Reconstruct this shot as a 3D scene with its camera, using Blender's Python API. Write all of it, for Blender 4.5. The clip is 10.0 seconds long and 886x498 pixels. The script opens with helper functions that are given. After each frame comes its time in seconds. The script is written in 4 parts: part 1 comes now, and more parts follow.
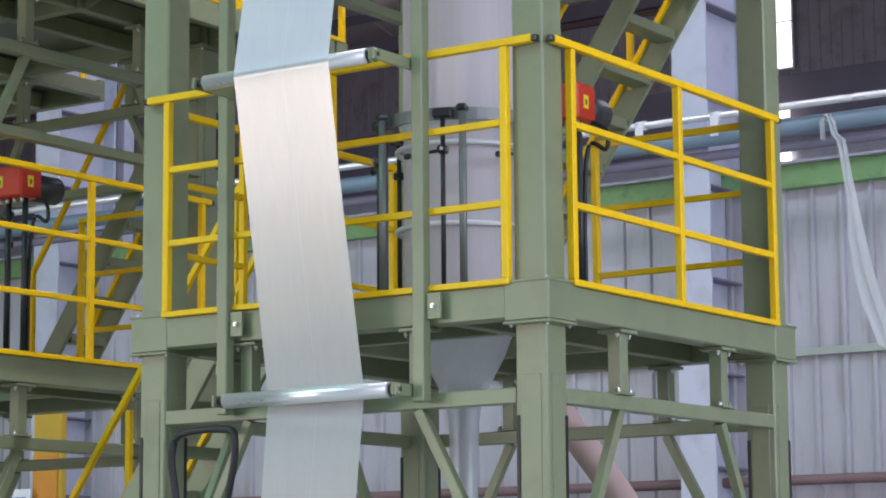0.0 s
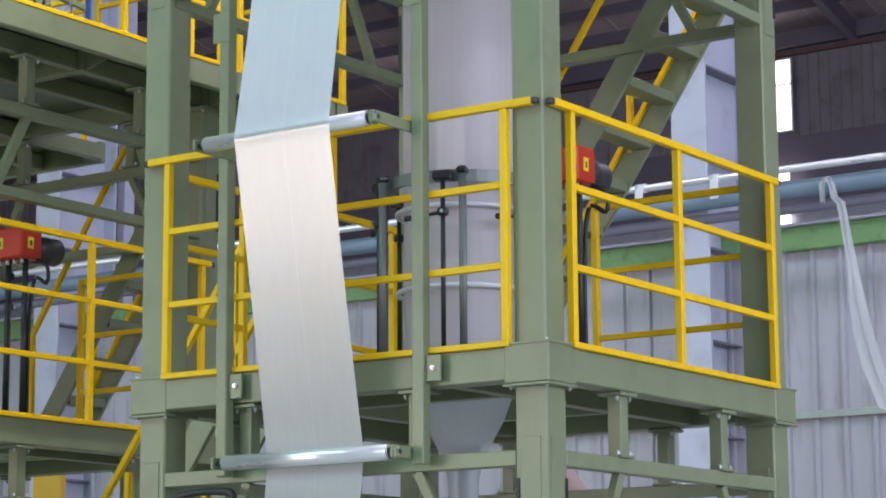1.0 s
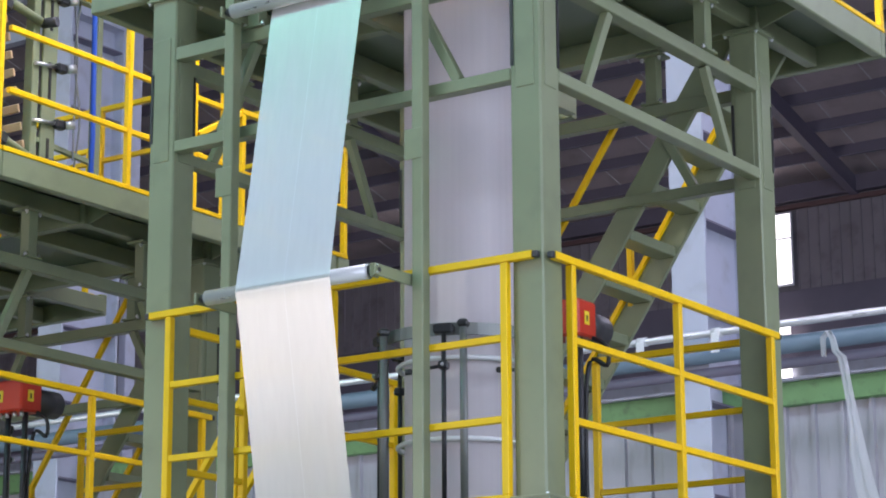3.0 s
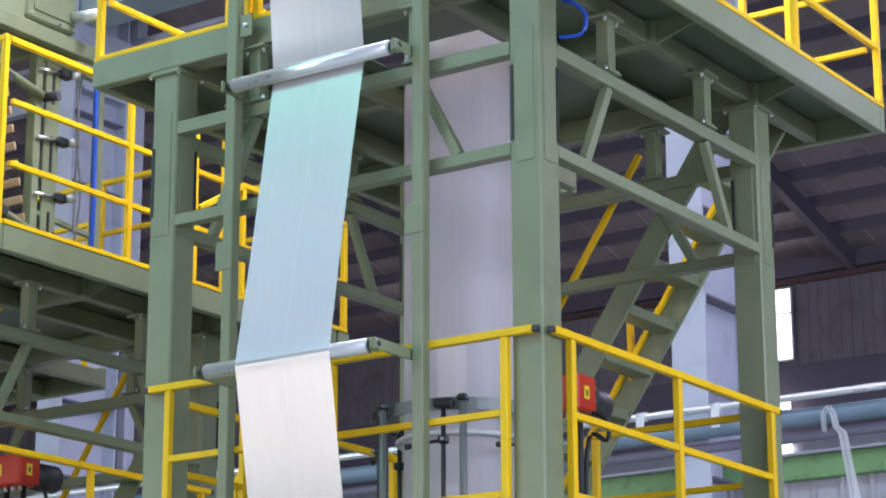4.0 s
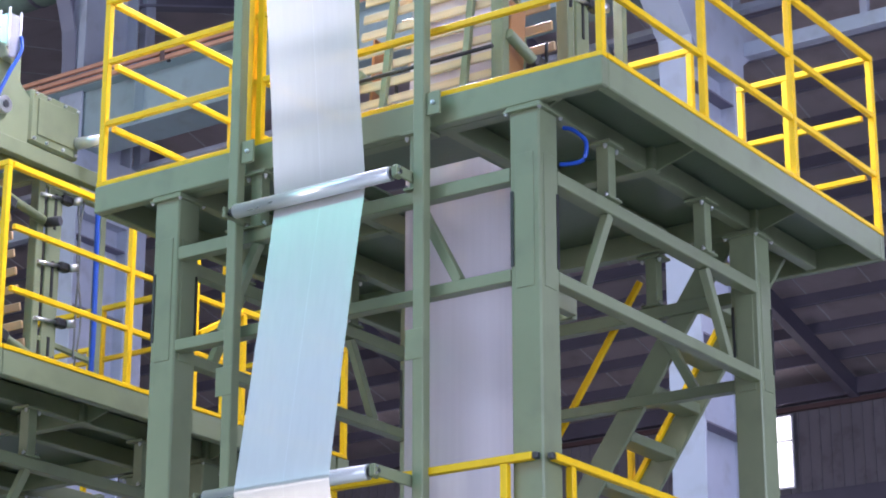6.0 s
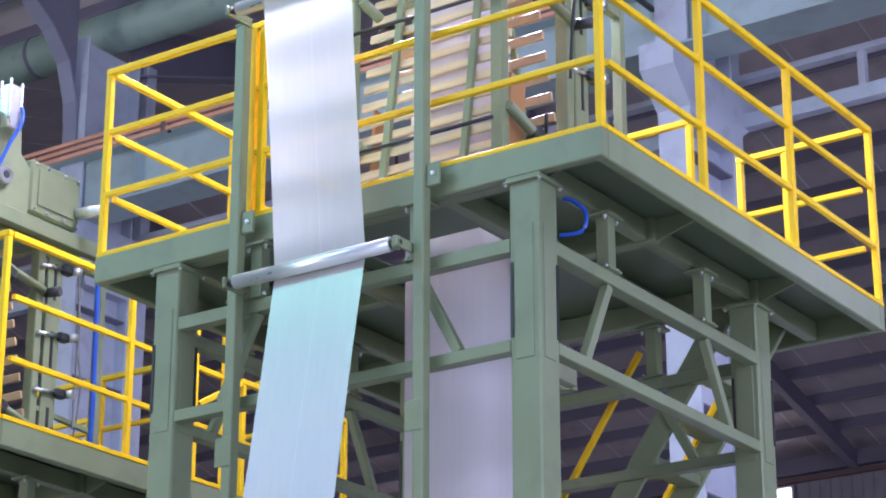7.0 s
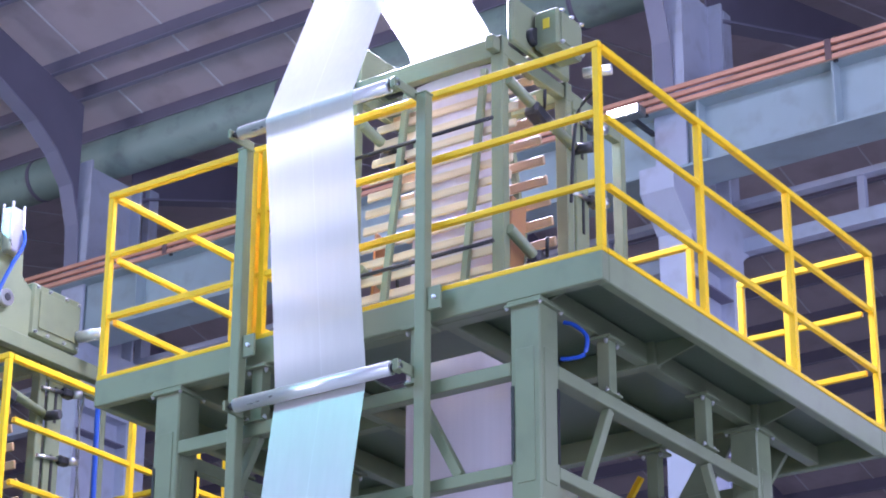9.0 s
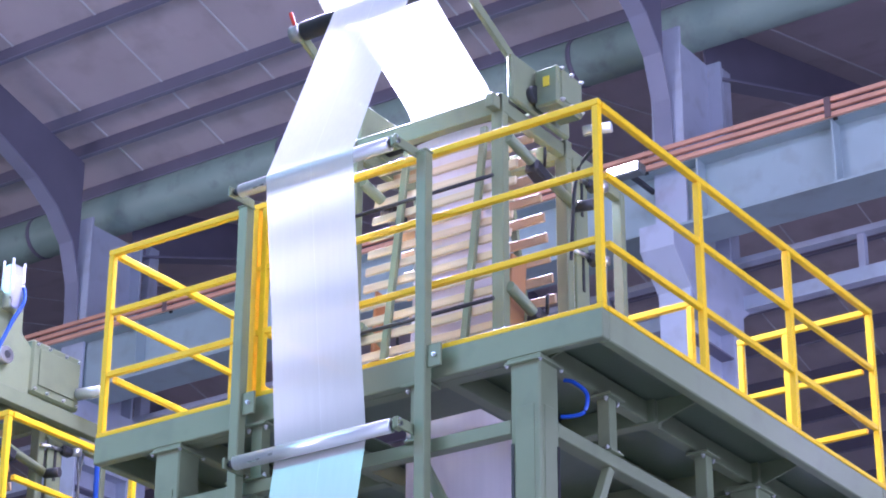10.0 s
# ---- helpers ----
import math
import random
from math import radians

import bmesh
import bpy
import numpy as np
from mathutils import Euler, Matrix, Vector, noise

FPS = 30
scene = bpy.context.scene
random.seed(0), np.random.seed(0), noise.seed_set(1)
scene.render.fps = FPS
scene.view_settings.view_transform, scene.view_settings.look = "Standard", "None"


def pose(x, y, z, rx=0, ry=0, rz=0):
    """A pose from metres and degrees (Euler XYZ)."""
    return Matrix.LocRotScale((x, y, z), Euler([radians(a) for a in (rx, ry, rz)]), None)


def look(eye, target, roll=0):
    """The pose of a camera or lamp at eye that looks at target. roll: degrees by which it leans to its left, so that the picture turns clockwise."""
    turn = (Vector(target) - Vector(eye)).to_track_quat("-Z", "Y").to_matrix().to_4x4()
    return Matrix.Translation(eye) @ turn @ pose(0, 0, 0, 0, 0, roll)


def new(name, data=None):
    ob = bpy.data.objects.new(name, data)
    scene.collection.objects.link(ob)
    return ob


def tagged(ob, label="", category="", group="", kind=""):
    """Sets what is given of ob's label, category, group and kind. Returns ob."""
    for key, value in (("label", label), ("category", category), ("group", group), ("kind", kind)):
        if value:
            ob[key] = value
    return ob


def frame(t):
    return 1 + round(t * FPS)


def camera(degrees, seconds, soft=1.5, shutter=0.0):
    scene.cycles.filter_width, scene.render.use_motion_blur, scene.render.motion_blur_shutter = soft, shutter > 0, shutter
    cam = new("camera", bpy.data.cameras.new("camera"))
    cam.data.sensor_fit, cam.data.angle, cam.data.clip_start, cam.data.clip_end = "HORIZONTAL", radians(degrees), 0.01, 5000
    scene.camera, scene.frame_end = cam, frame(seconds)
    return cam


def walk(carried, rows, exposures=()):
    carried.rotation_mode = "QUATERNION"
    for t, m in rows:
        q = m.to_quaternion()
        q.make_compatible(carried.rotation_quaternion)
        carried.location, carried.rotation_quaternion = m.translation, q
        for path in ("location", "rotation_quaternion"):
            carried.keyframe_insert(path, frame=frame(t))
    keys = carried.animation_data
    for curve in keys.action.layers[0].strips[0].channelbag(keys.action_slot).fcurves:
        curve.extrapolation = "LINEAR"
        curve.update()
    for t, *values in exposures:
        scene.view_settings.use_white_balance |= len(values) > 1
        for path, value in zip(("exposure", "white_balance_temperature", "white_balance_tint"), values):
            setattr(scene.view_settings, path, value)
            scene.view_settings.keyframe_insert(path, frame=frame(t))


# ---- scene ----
cam = camera(21.65, 10.0, soft=1.9)
# A fixed stand on the floor, tilting up: seconds, yaw, pitch, roll.
EYE = (5.450, -8.691, 1.64)
ROWS = [
    (0, 34.472, 8.496, -0.474),
    (0.5, 34.468, 9.219, -0.403),
    (1, 34.459, 10.033, -0.374),
    (1.5, 34.453, 10.935, -0.323),
    (2, 34.440, 11.964, -0.313),
    (2.5, 34.454, 12.896, -0.301),
    (4, 34.451, 15.659, -0.178),
    (4.5, 34.459, 16.449, -0.037),
    (5, 34.456, 17.069, -0.050),
    (5.5, 34.462, 17.883, -0.037),
    (7, 34.456, 20.525, 0.039),
    (7.5, 34.472, 21.301, 0.040),
    (8, 34.465, 21.975, 0.076),
    (8.5, 34.469, 22.706, 0.119),
    (9, 34.487, 23.582, 0.171),
    (9.5, 34.484, 24.249, 0.186),
    (10, 34.496, 25.003, 0.205),
]
walk(cam, [(t, pose(*EYE, 90 + pitch, 0, yaw) @ pose(0, 0, 0, 0, 0, roll)) for t, yaw, pitch, roll in ROWS],
     exposures=[(0.0, -0.16, 6900, 20), (4.5, -0.16, 6450, 21), (7.0, -0.14, 6100, 29), (8.5, -0.12, 5850, 34), (10.0, -0.07, 5600, 41)])

# ---- world and light ----
world = bpy.data.worlds.new("world")
scene.world = world
world.use_nodes = True
wn = world.node_tree.nodes
sky = wn.new("ShaderNodeTexSky")
sky.sky_type, sky.sun_disc = "NISHITA", False
sky.sun_elevation, sky.sun_rotation = radians(40), radians(120)
world.node_tree.links.new(sky.outputs[0], wn["Background"].inputs[0])
wn["Background"].inputs[1].default_value = 0.1


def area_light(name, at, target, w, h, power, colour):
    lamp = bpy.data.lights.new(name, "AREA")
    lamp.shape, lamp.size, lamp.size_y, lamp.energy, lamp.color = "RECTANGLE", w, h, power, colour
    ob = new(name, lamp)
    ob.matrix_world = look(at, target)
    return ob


# Added area lamps, unseen: by the side wall, behind the stand, under the roof.
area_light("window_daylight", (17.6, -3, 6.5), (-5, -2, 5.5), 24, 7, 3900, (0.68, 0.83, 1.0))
# Set where the lower stretch of film mirrors it, to whiten that stretch.
area_light("rear_fill", (-15, -25.6, 4.3), (-12, 0, 4.0), 20, 6.4, 3700, (1.0, 0.93, 0.87))
area_light("overhead_fill", (3, 1.0, 15.5), (3, 1.0, 0), 22, 2.4, 1700, (0.74, 0.80, 1.0))
# Green and blue strips added where the film mirrors them, to tint it.
area_light("green_tint_fill", (-11, -12.0, 17.1), (-11, -11.6, 0), 22, 2.4, 2000, (0.20, 0.92, 0.70))
area_light("blue_tint_fill", (-12, -18.6, 17.5), (-12, -17.9, 0), 34, 7.0, 3400, (0.46, 0.68, 1.0))
# Added lamp that brightens the right part of the far bay.
area_light("far_bay_fill", (0, 17.5, 12.2), (0, 17.5, 0), 18, 1.6, 1200, (0.74, 0.78, 1.0))

# ---- materials ----


def material(name, colour, rough=0.5, metal=0.0, vary=0.12, scale=6.0, bump=0.05, grain=90.0, dirt=None, dirt_amount=0.5, stretch=(1, 1, 1), coat=0.0, shine=0.5):
    m = bpy.data.materials.new(name)
    m.use_nodes = True
    n, l = m.node_tree.nodes, m.node_tree.links
    b = n["Principled BSDF"]
    co = n.new("ShaderNodeTexCoord")
    mp = n.new("ShaderNodeMapping")
    mp.inputs["Scale"].default_value = stretch
    l.new(co.outputs["Object"], mp.inputs[0])
    big = n.new("ShaderNodeTexNoise")
    big.inputs["Scale"].default_value, big.inputs["Detail"].default_value = scale, 6
    l.new(mp.outputs[0], big.inputs[0])
    fine = n.new("ShaderNodeTexNoise")
    fine.inputs["Scale"].default_value, fine.inputs["Detail"].default_value = grain, 3
    l.new(mp.outputs[0], fine.inputs[0])
    info = n.new("ShaderNodeObjectInfo")
    hsv = n.new("ShaderNodeHueSaturation")
    hsv.inputs["Color"].default_value = (*colour, 1)
    mix = n.new("ShaderNodeMath")
    mix.operation = "MULTIPLY_ADD"
    l.new(big.outputs[0], mix.inputs[0])
    mix.inputs[1].default_value, mix.inputs[2].default_value = vary * 2.4, 1 - vary * 1.2
    tone = n.new("ShaderNodeMath")
    tone.operation = "MULTIPLY_ADD"
    l.new(info.outputs["Random"], tone.inputs[0])
    tone.inputs[1].default_value = vary * 0.6
    l.new(mix.outputs[0], tone.inputs[2])
    l.new(tone.outputs[0], hsv.inputs["Value"])
    last = hsv.outputs[0]
    if dirt:
        patch = n.new("ShaderNodeTexNoise")
        patch.inputs["Scale"].default_value, patch.inputs["Detail"].default_value = scale * 2.3, 8
        l.new(mp.outputs[0], patch.inputs[0])
        ramp = n.new("ShaderNodeValToRGB")
        ramp.color_ramp.elements[0].position, ramp.color_ramp.elements[1].position = 0.52, 0.74
        l.new(patch.outputs[0], ramp.inputs[0])
        amount = n.new("ShaderNodeMath")
        amount.operation = "MULTIPLY"
        l.new(ramp.outputs[0], amount.inputs[0])
        amount.inputs[1].default_value = dirt_amount
        blend = n.new("ShaderNodeMixRGB")
        l.new(amount.outputs[0], blend.inputs[0])
        l.new(last, blend.inputs[1])
        blend.inputs[2].default_value = (*dirt, 1)
        last = blend.outputs[0]
    l.new(last, b.inputs["Base Color"])
    rr = n.new("ShaderNodeMath")
    rr.operation = "MULTIPLY_ADD"
    l.new(big.outputs[0], rr.inputs[0])
    rr.inputs[1].default_value, rr.inputs[2].default_value = 0.2, max(0.02, rough - 0.1)
    l.new(rr.outputs[0], b.inputs["Roughness"])
    b.inputs["Metallic"].default_value = metal
    b.inputs["Coat Weight"].default_value = coat
    b.inputs["Specular IOR Level"].default_value = shine
    bp = n.new("ShaderNodeBump")
    bp.inputs["Strength"].default_value, bp.inputs["Distance"].default_value = bump, 0.01
    l.new(fine.outputs[0], bp.inputs["Height"])
    l.new(bp.outputs[0], b.inputs["Normal"])
    return m


def glow(name, colour, strength):
    m = bpy.data.materials.new(name)
    m.use_nodes = True
    b = m.node_tree.nodes["Principled BSDF"]
    b.inputs["Base Color"].default_value = (*colour, 1)
    b.inputs["Emission Color"].default_value = (*colour, 1)
    b.inputs["Emission Strength"].default_value = strength
    return m


def film_material(name, colour, clear, rough, wrinkle, gloss):
    """Milky plastic film: scatters light both ways, a little see-through, slightly glossy."""
    m = bpy.data.materials.new(name)
    m.use_nodes = True
    n, l = m.node_tree.nodes, m.node_tree.links
    n.remove(n["Principled BSDF"])
    out = n["Material Output"]
    co = n.new("ShaderNodeTexCoord")
    mp = n.new("ShaderNodeMapping")
    mp.inputs["Scale"].default_value = (26, 26, 0.55)
    l.new(co.outputs["Object"], mp.inputs[0])
    streak = n.new("ShaderNodeTexNoise")
    streak.inputs["Scale"].default_value, streak.inputs["Detail"].default_value = 1.5, 4
    l.new(mp.outputs[0], streak.inputs[0])
    bp = n.new("ShaderNodeBump")
    bp.inputs["Strength"].default_value, bp.inputs["Distance"].default_value = wrinkle, 0.01
    l.new(streak.outputs[0], bp.inputs["Height"])
    tone = n.new("ShaderNodeValToRGB")
    tone.color_ramp.elements[0].color = (*[c * 0.955 for c in colour], 1)
    tone.color_ramp.elements[1].color = (*colour, 1)
    tone.color_ramp.elements[0].position, tone.color_ramp.elements[1].position = 0.3, 0.7
    l.new(streak.outputs[0], tone.inputs[0])
    dif, trl, gls, ref = (n.new("ShaderNodeBsdf" + k) for k in ("Diffuse", "Translucent", "Glossy", "Transparent"))
    for s in (dif, trl):
        l.new(tone.outputs[0], s.inputs["Color"])
    for s in (dif, trl, gls):
        l.new(bp.outputs[0], s.inputs["Normal"])
    gls.inputs["Roughness"].default_value = rough
    ref.inputs["Color"].default_value = (0.92, 0.96, 0.96, 1)
    last = None
    for weight, shader in ((0.38, trl), (gloss, gls), (clear, ref)):
        mix = n.new("ShaderNodeMixShader")
        mix.inputs[0].default_value = weight
        l.new((last or dif).outputs[0], mix.inputs[1])
        l.new(shader.outputs[0], mix.inputs[2])
        last = mix
    l.new(last.outputs[0], out.inputs["Surface"])
    return m


GREEN = material("green_paint", (0.204, 0.235, 0.137), 0.36, vary=0.10, scale=2.5, bump=0.03, grain=60, dirt=(0.10, 0.10, 0.07), dirt_amount=0.25)
YELLOW = material("yellow_paint", (0.88, 0.53, 0.001), 0.42, vary=0.08, scale=4, bump=0.03, grain=70, dirt=(0.45, 0.25, 0.01), dirt_amount=0.15, shine=0.3)
DECK = material("chequer_plate", (0.105, 0.14, 0.09), 0.32, vary=0.2, scale=3, bump=0.1, grain=40)
CHROME = material("polished_steel", (0.88, 0.89, 0.90), 0.30, 0.72, vary=0.05, scale=3, bump=0.01, stretch=(1, 8, 8))
ZINC = material("zinc_bolt", (0.72, 0.72, 0.74), 0.3, 1.0, vary=0.1)
DARK = material("black_steel", (0.025, 0.026, 0.030), 0.4, vary=0.3, scale=8)
RUBBER = material("black_rubber", (0.015, 0.015, 0.017), 0.5, vary=0.2)
GREY = material("grey_steel", (0.20, 0.21, 0.205), 0.45, 0.4, vary=0.15, scale=5)
RED = material("red_paint", (0.55, 0.035, 0.012), 0.4, vary=0.1, scale=6)
LABEL = material("yellow_label", (0.85, 0.62, 0.03), 0.5, vary=0.05)
BLUE = material("blue_hose", (0.01, 0.07, 0.42), 0.35, vary=0.1)
WOOD = material("pale_wood_slat", (0.62, 0.50, 0.33), 0.55, vary=0.22, scale=5, bump=0.1, grain=50, stretch=(0.3, 6, 6))
TAN = material("tan_slat", (0.56, 0.36, 0.21), 0.5, vary=0.2, scale=5, bump=0.1, grain=50)
ORANGE = material("orange_panel", (0.62, 0.24, 0.03), 0.5, vary=0.15, scale=4)
OCHRE = material("ochre_paint", (0.52, 0.32, 0.03), 0.5, vary=0.15, scale=4)
BROWN = material("brown_board", (0.36, 0.17, 0.07), 0.5, vary=0.2, scale=4)
FILM = film_material("milky_film", (0.66, 0.66, 0.65), 0.11, 0.20, 0.03, 0.13)
# Same film as the tube, set clearer and lighter to offset the deck's shade.
CONE = film_material("lightened_cone_film", (0.86, 0.89, 0.94), 0.42, 0.25, 0.05, 0.14)
TUBE = film_material("bubble_film", (0.78, 0.72, 0.76), 0.18, 0.5, 0.04, 0.05)
PANEL = material("white_sheet", (0.40, 0.39, 0.43), 0.5, vary=0.2, scale=1.2, bump=0.05, grain=30, dirt=(0.24, 0.21, 0.21), dirt_amount=0.6, stretch=(2.5, 2.5, 0.5))
UPPER = material("upper_sheet", (0.30, 0.28, 0.32), 0.6, vary=0.2, scale=1.0, dirt=(0.10, 0.08, 0.08), dirt_amount=0.5)
ROOF = material("roof_sheet", (0.58, 0.50, 0.52), 0.7, vary=0.15, scale=0.8, dirt=(0.38, 0.31, 0.31), dirt_amount=0.5)
PURLIN = material("purlin_paint", (0.19, 0.17, 0.23), 0.55, vary=0.15, scale=2)
HALLSTEEL = material("hall_steel", (0.50, 0.52, 0.62), 0.5, vary=0.14, scale=1.5, dirt=(0.25, 0.24, 0.24), dirt_amount=0.4)
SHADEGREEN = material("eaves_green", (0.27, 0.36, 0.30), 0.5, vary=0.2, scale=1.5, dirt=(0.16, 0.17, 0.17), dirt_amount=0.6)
CAPGREEN = material("cap_green", (0.17, 0.36, 0.15), 0.5, vary=0.2, scale=4, dirt=(0.10, 0.13, 0.08), dirt_amount=0.5)
# Paler tone than the purlin webs, for lower lips and rafter flanges.
LIP = material("paler_lip", (0.27, 0.26, 0.34), 0.5, vary=0.15, scale=2)
SEAM = material("seam_strip", (0.75, 0.74, 0.76), 0.6, vary=0.1)
CRANE = material("crane_paint", (0.36, 0.44, 0.46), 0.5, vary=0.15, scale=1.5, dirt=(0.25, 0.25, 0.24), dirt_amount=0.4)
COPPER = material("copper_bar", (0.74, 0.36, 0.24), 0.45, 0.0, vary=0.25, scale=3)
PIPE = material("blue_grey_pipe", (0.16, 0.23, 0.29), 0.4, vary=0.12, scale=3)
CONCRETE = material("concrete_floor", (0.30, 0.29, 0.27), 0.6, vary=0.2, scale=0.7, bump=0.05)
WINDOW = glow("bright_window", (1.0, 0.98, 0.95), 3.0)
LAMP = glow("lamp_face", (0.95, 0.97, 1.0), 30.0)
RAILGREEN = material("pale_green_rail", (0.34, 0.38, 0.34), 0.5, vary=0.15)
RUST = material("rust_pipe", (0.17, 0.10, 0.10), 0.6, vary=0.2)
PINK = material("pinkish_duct", (0.45, 0.32, 0.30), 0.6, vary=0.15)
SIGN = material("white_sign", (0.75, 0.76, 0.78), 0.5, vary=0.05)
CORE = material("dark_core", (0.10, 0.08, 0.10), 0.5, vary=0.2)
FOLD = material("fold_shadow", (0.60, 0.62, 0.64), 0.5, vary=0.2)
WRAP = film_material("loose_wrap", (0.88, 0.88, 0.90), 0.34, 0.3, 0.4, 0.1)

# ---- building helpers ----
X, Y, Z = Vector((1, 0, 0)), Vector((0, 1, 0)), Vector((0, 0, 1))


def bar(p, q, w, h, bev=0.004, up=None, bm=None):
    """A box from p to q, w wide and h deep across its length."""
    bm = bm or bmesh.new()
    p, q = Vector(p), Vector(q)
    d = (q - p).normalized()
    up = Vector(up) if up else (Z if abs(d.z) < 0.95 else Y)
    side = d.cross(up).normalized()
    top = side.cross(d).normalized()
    vs = [bm.verts.new(o + side * (i * w / 2) + top * (j * h / 2)) for o in (p, q) for i, j in ((-1, -1), (1, -1), (1, 1), (-1, 1))]
    fs = [bm.faces.new([vs[i] for i in f]) for f in ((3, 2, 1, 0), (4, 5, 6, 7), (0, 1, 5, 4), (1, 2, 6, 5), (2, 3, 7, 6), (3, 0, 4, 7))]
    if bev:
        bmesh.ops.bevel(bm, geom=list({e for f in fs for e in f.edges}), offset=bev, segments=1, affect="EDGES")
    return bm


def block(lo, hi, bev=0.004, bm=None):
    (a, b, c), (d, e, f) = lo, hi
    return bar(((a + d) / 2, b, (c + f) / 2), ((a + d) / 2, e, (c + f) / 2), d - a, f - c, bev, bm=bm)


def rod(p, q, r, n=12, bm=None, r2=None):
    bm = bm or bmesh.new()
    p, q = Vector(p), Vector(q)
    d = (q - p).normalized()
    side = d.orthogonal().normalized()
    top = d.cross(side)
    rings = []
    for o, rad in ((p, r), (q, r if r2 is None else r2)):
        rings.append([bm.verts.new(o + (side * math.cos(k * math.tau / n) + top * math.sin(k * math.tau / n)) * rad) for k in range(n)])
    for k in range(n):
        f = bm.faces.new((rings[0][k], rings[0][(k + 1) % n], rings[1][(k + 1) % n], rings[1][k]))
        f.smooth = True
    bm.faces.new(rings[0][::-1])
    bm.faces.new(rings[1])
    return bm


def hose(points, r, n=8, closed=False, bm=None):
    """A round tube along a smooth line through the points."""
    bm = bm or bmesh.new()
    pts = [Vector(p) for p in points]
    line = []
    m = len(pts)
    for i in range(m if closed else m - 1):
        a, b, c, d = (pts[(i + k) % m] if closed else pts[min(max(i + k, 0), m - 1)] for k in (-1, 0, 1, 2))
        for s in range(6):
            t = s / 6
            line.append(0.5 * ((2 * b) + (c - a) * t + (2 * a - 5 * b + 4 * c - d) * t * t + (3 * b - a - 3 * c + d) * t ** 3))
    if not closed:
        line.append(pts[-1])
    rings = []
    count = len(line)
    for i, o in enumerate(line):
        nxt, prv = (line[(i + 1) % count], line[i - 1]) if closed else (line[min(i + 1, count - 1)], line[max(i - 1, 0)])
        d = (nxt - prv).normalized()
        ref = Vector((0.31, 0.17, 0.93)) if abs(d.z) < 0.8 else Vector((0.9, 0.4, 0.1))
        side = d.cross(ref).normalized()
        top = side.cross(d)
        rings.append([bm.verts.new(o + (side * math.cos(k * math.tau / n) + top * math.sin(k * math.tau / n)) * r) for k in range(n)])
    for i in range(count if closed else count - 1):
        a, b = rings[i], rings[(i + 1) % count]
        for k in range(n):
            bm.faces.new((a[k], a[(k + 1) % n], b[(k + 1) % n], b[k])).smooth = True
    return bm


def mesh_of(name, bm, mat):
    bmesh.ops.recalc_face_normals(bm, faces=bm.faces)
    me = bpy.data.meshes.new(name)
    bm.to_mesh(me)
    bm.free()
    me.materials.append(mat)
    return me


def part(name, bm, mat, parent=None, label=""):
    ob = new(name, mesh_of(name, bm, mat))
    ob.parent = parent
    return tagged(ob, label) if label else ob


def piece(name, me, parent, m):
    ob = new(name, me)
    ob.parent = parent
    ob.matrix_local = m
    return ob


def thing(name, label, category, at=(0, 0, 0), group="", kind="", size=1.0):
    ob = tagged_at(new(name), at, label, category, group, kind)
    ob.scale = (size, size, size)
    return ob


def tagged_at(ob, at, label, category, group, kind):
    ob.location = at
    ob.empty_display_size = 0.1
    return tagged(ob, label, category, group, kind)


def bolt_mesh():
    bm = rod((0, 0, -0.006), (0, 0, 0.010), 0.011, 6)
    rod((0, 0, 0.010), (0, 0, 0.018), 0.006, 6, bm)
    return mesh_of("bolt", bm, ZINC)


BOLT = bolt_mesh()
FACING = {"-y": (90, 0, 0), "+x": (0, 90, 0), "+z": (0, 0, 0), "-z": (180, 0, 0)}


def bolt(parent, at, way):
    return piece("bolt", BOLT, parent, pose(*at, *FACING[way]))

# ---- the hall ----
VALLEY, EAVES, PITCH = 11.6, 15.3, 0.27      # the gutter line between the bays and the roof's fall
RIDGE, RIDGE_Z, FAR_PITCH = 21.0, 17.84, 0.25


def prism(outline, half):
    """A flat shape given in y and z, thickened to both sides along x."""
    bm = bmesh.new()
    a = [bm.verts.new((-half, y, z)) for y, z in outline]
    b = [bm.verts.new((half, y, z)) for y, z in outline]
    bm.faces.new(a), bm.faces.new(b[::-1])
    for i in range(len(outline)):
        bm.faces.new((a[i], b[i], b[i - 1], a[i - 1]))
    return bm


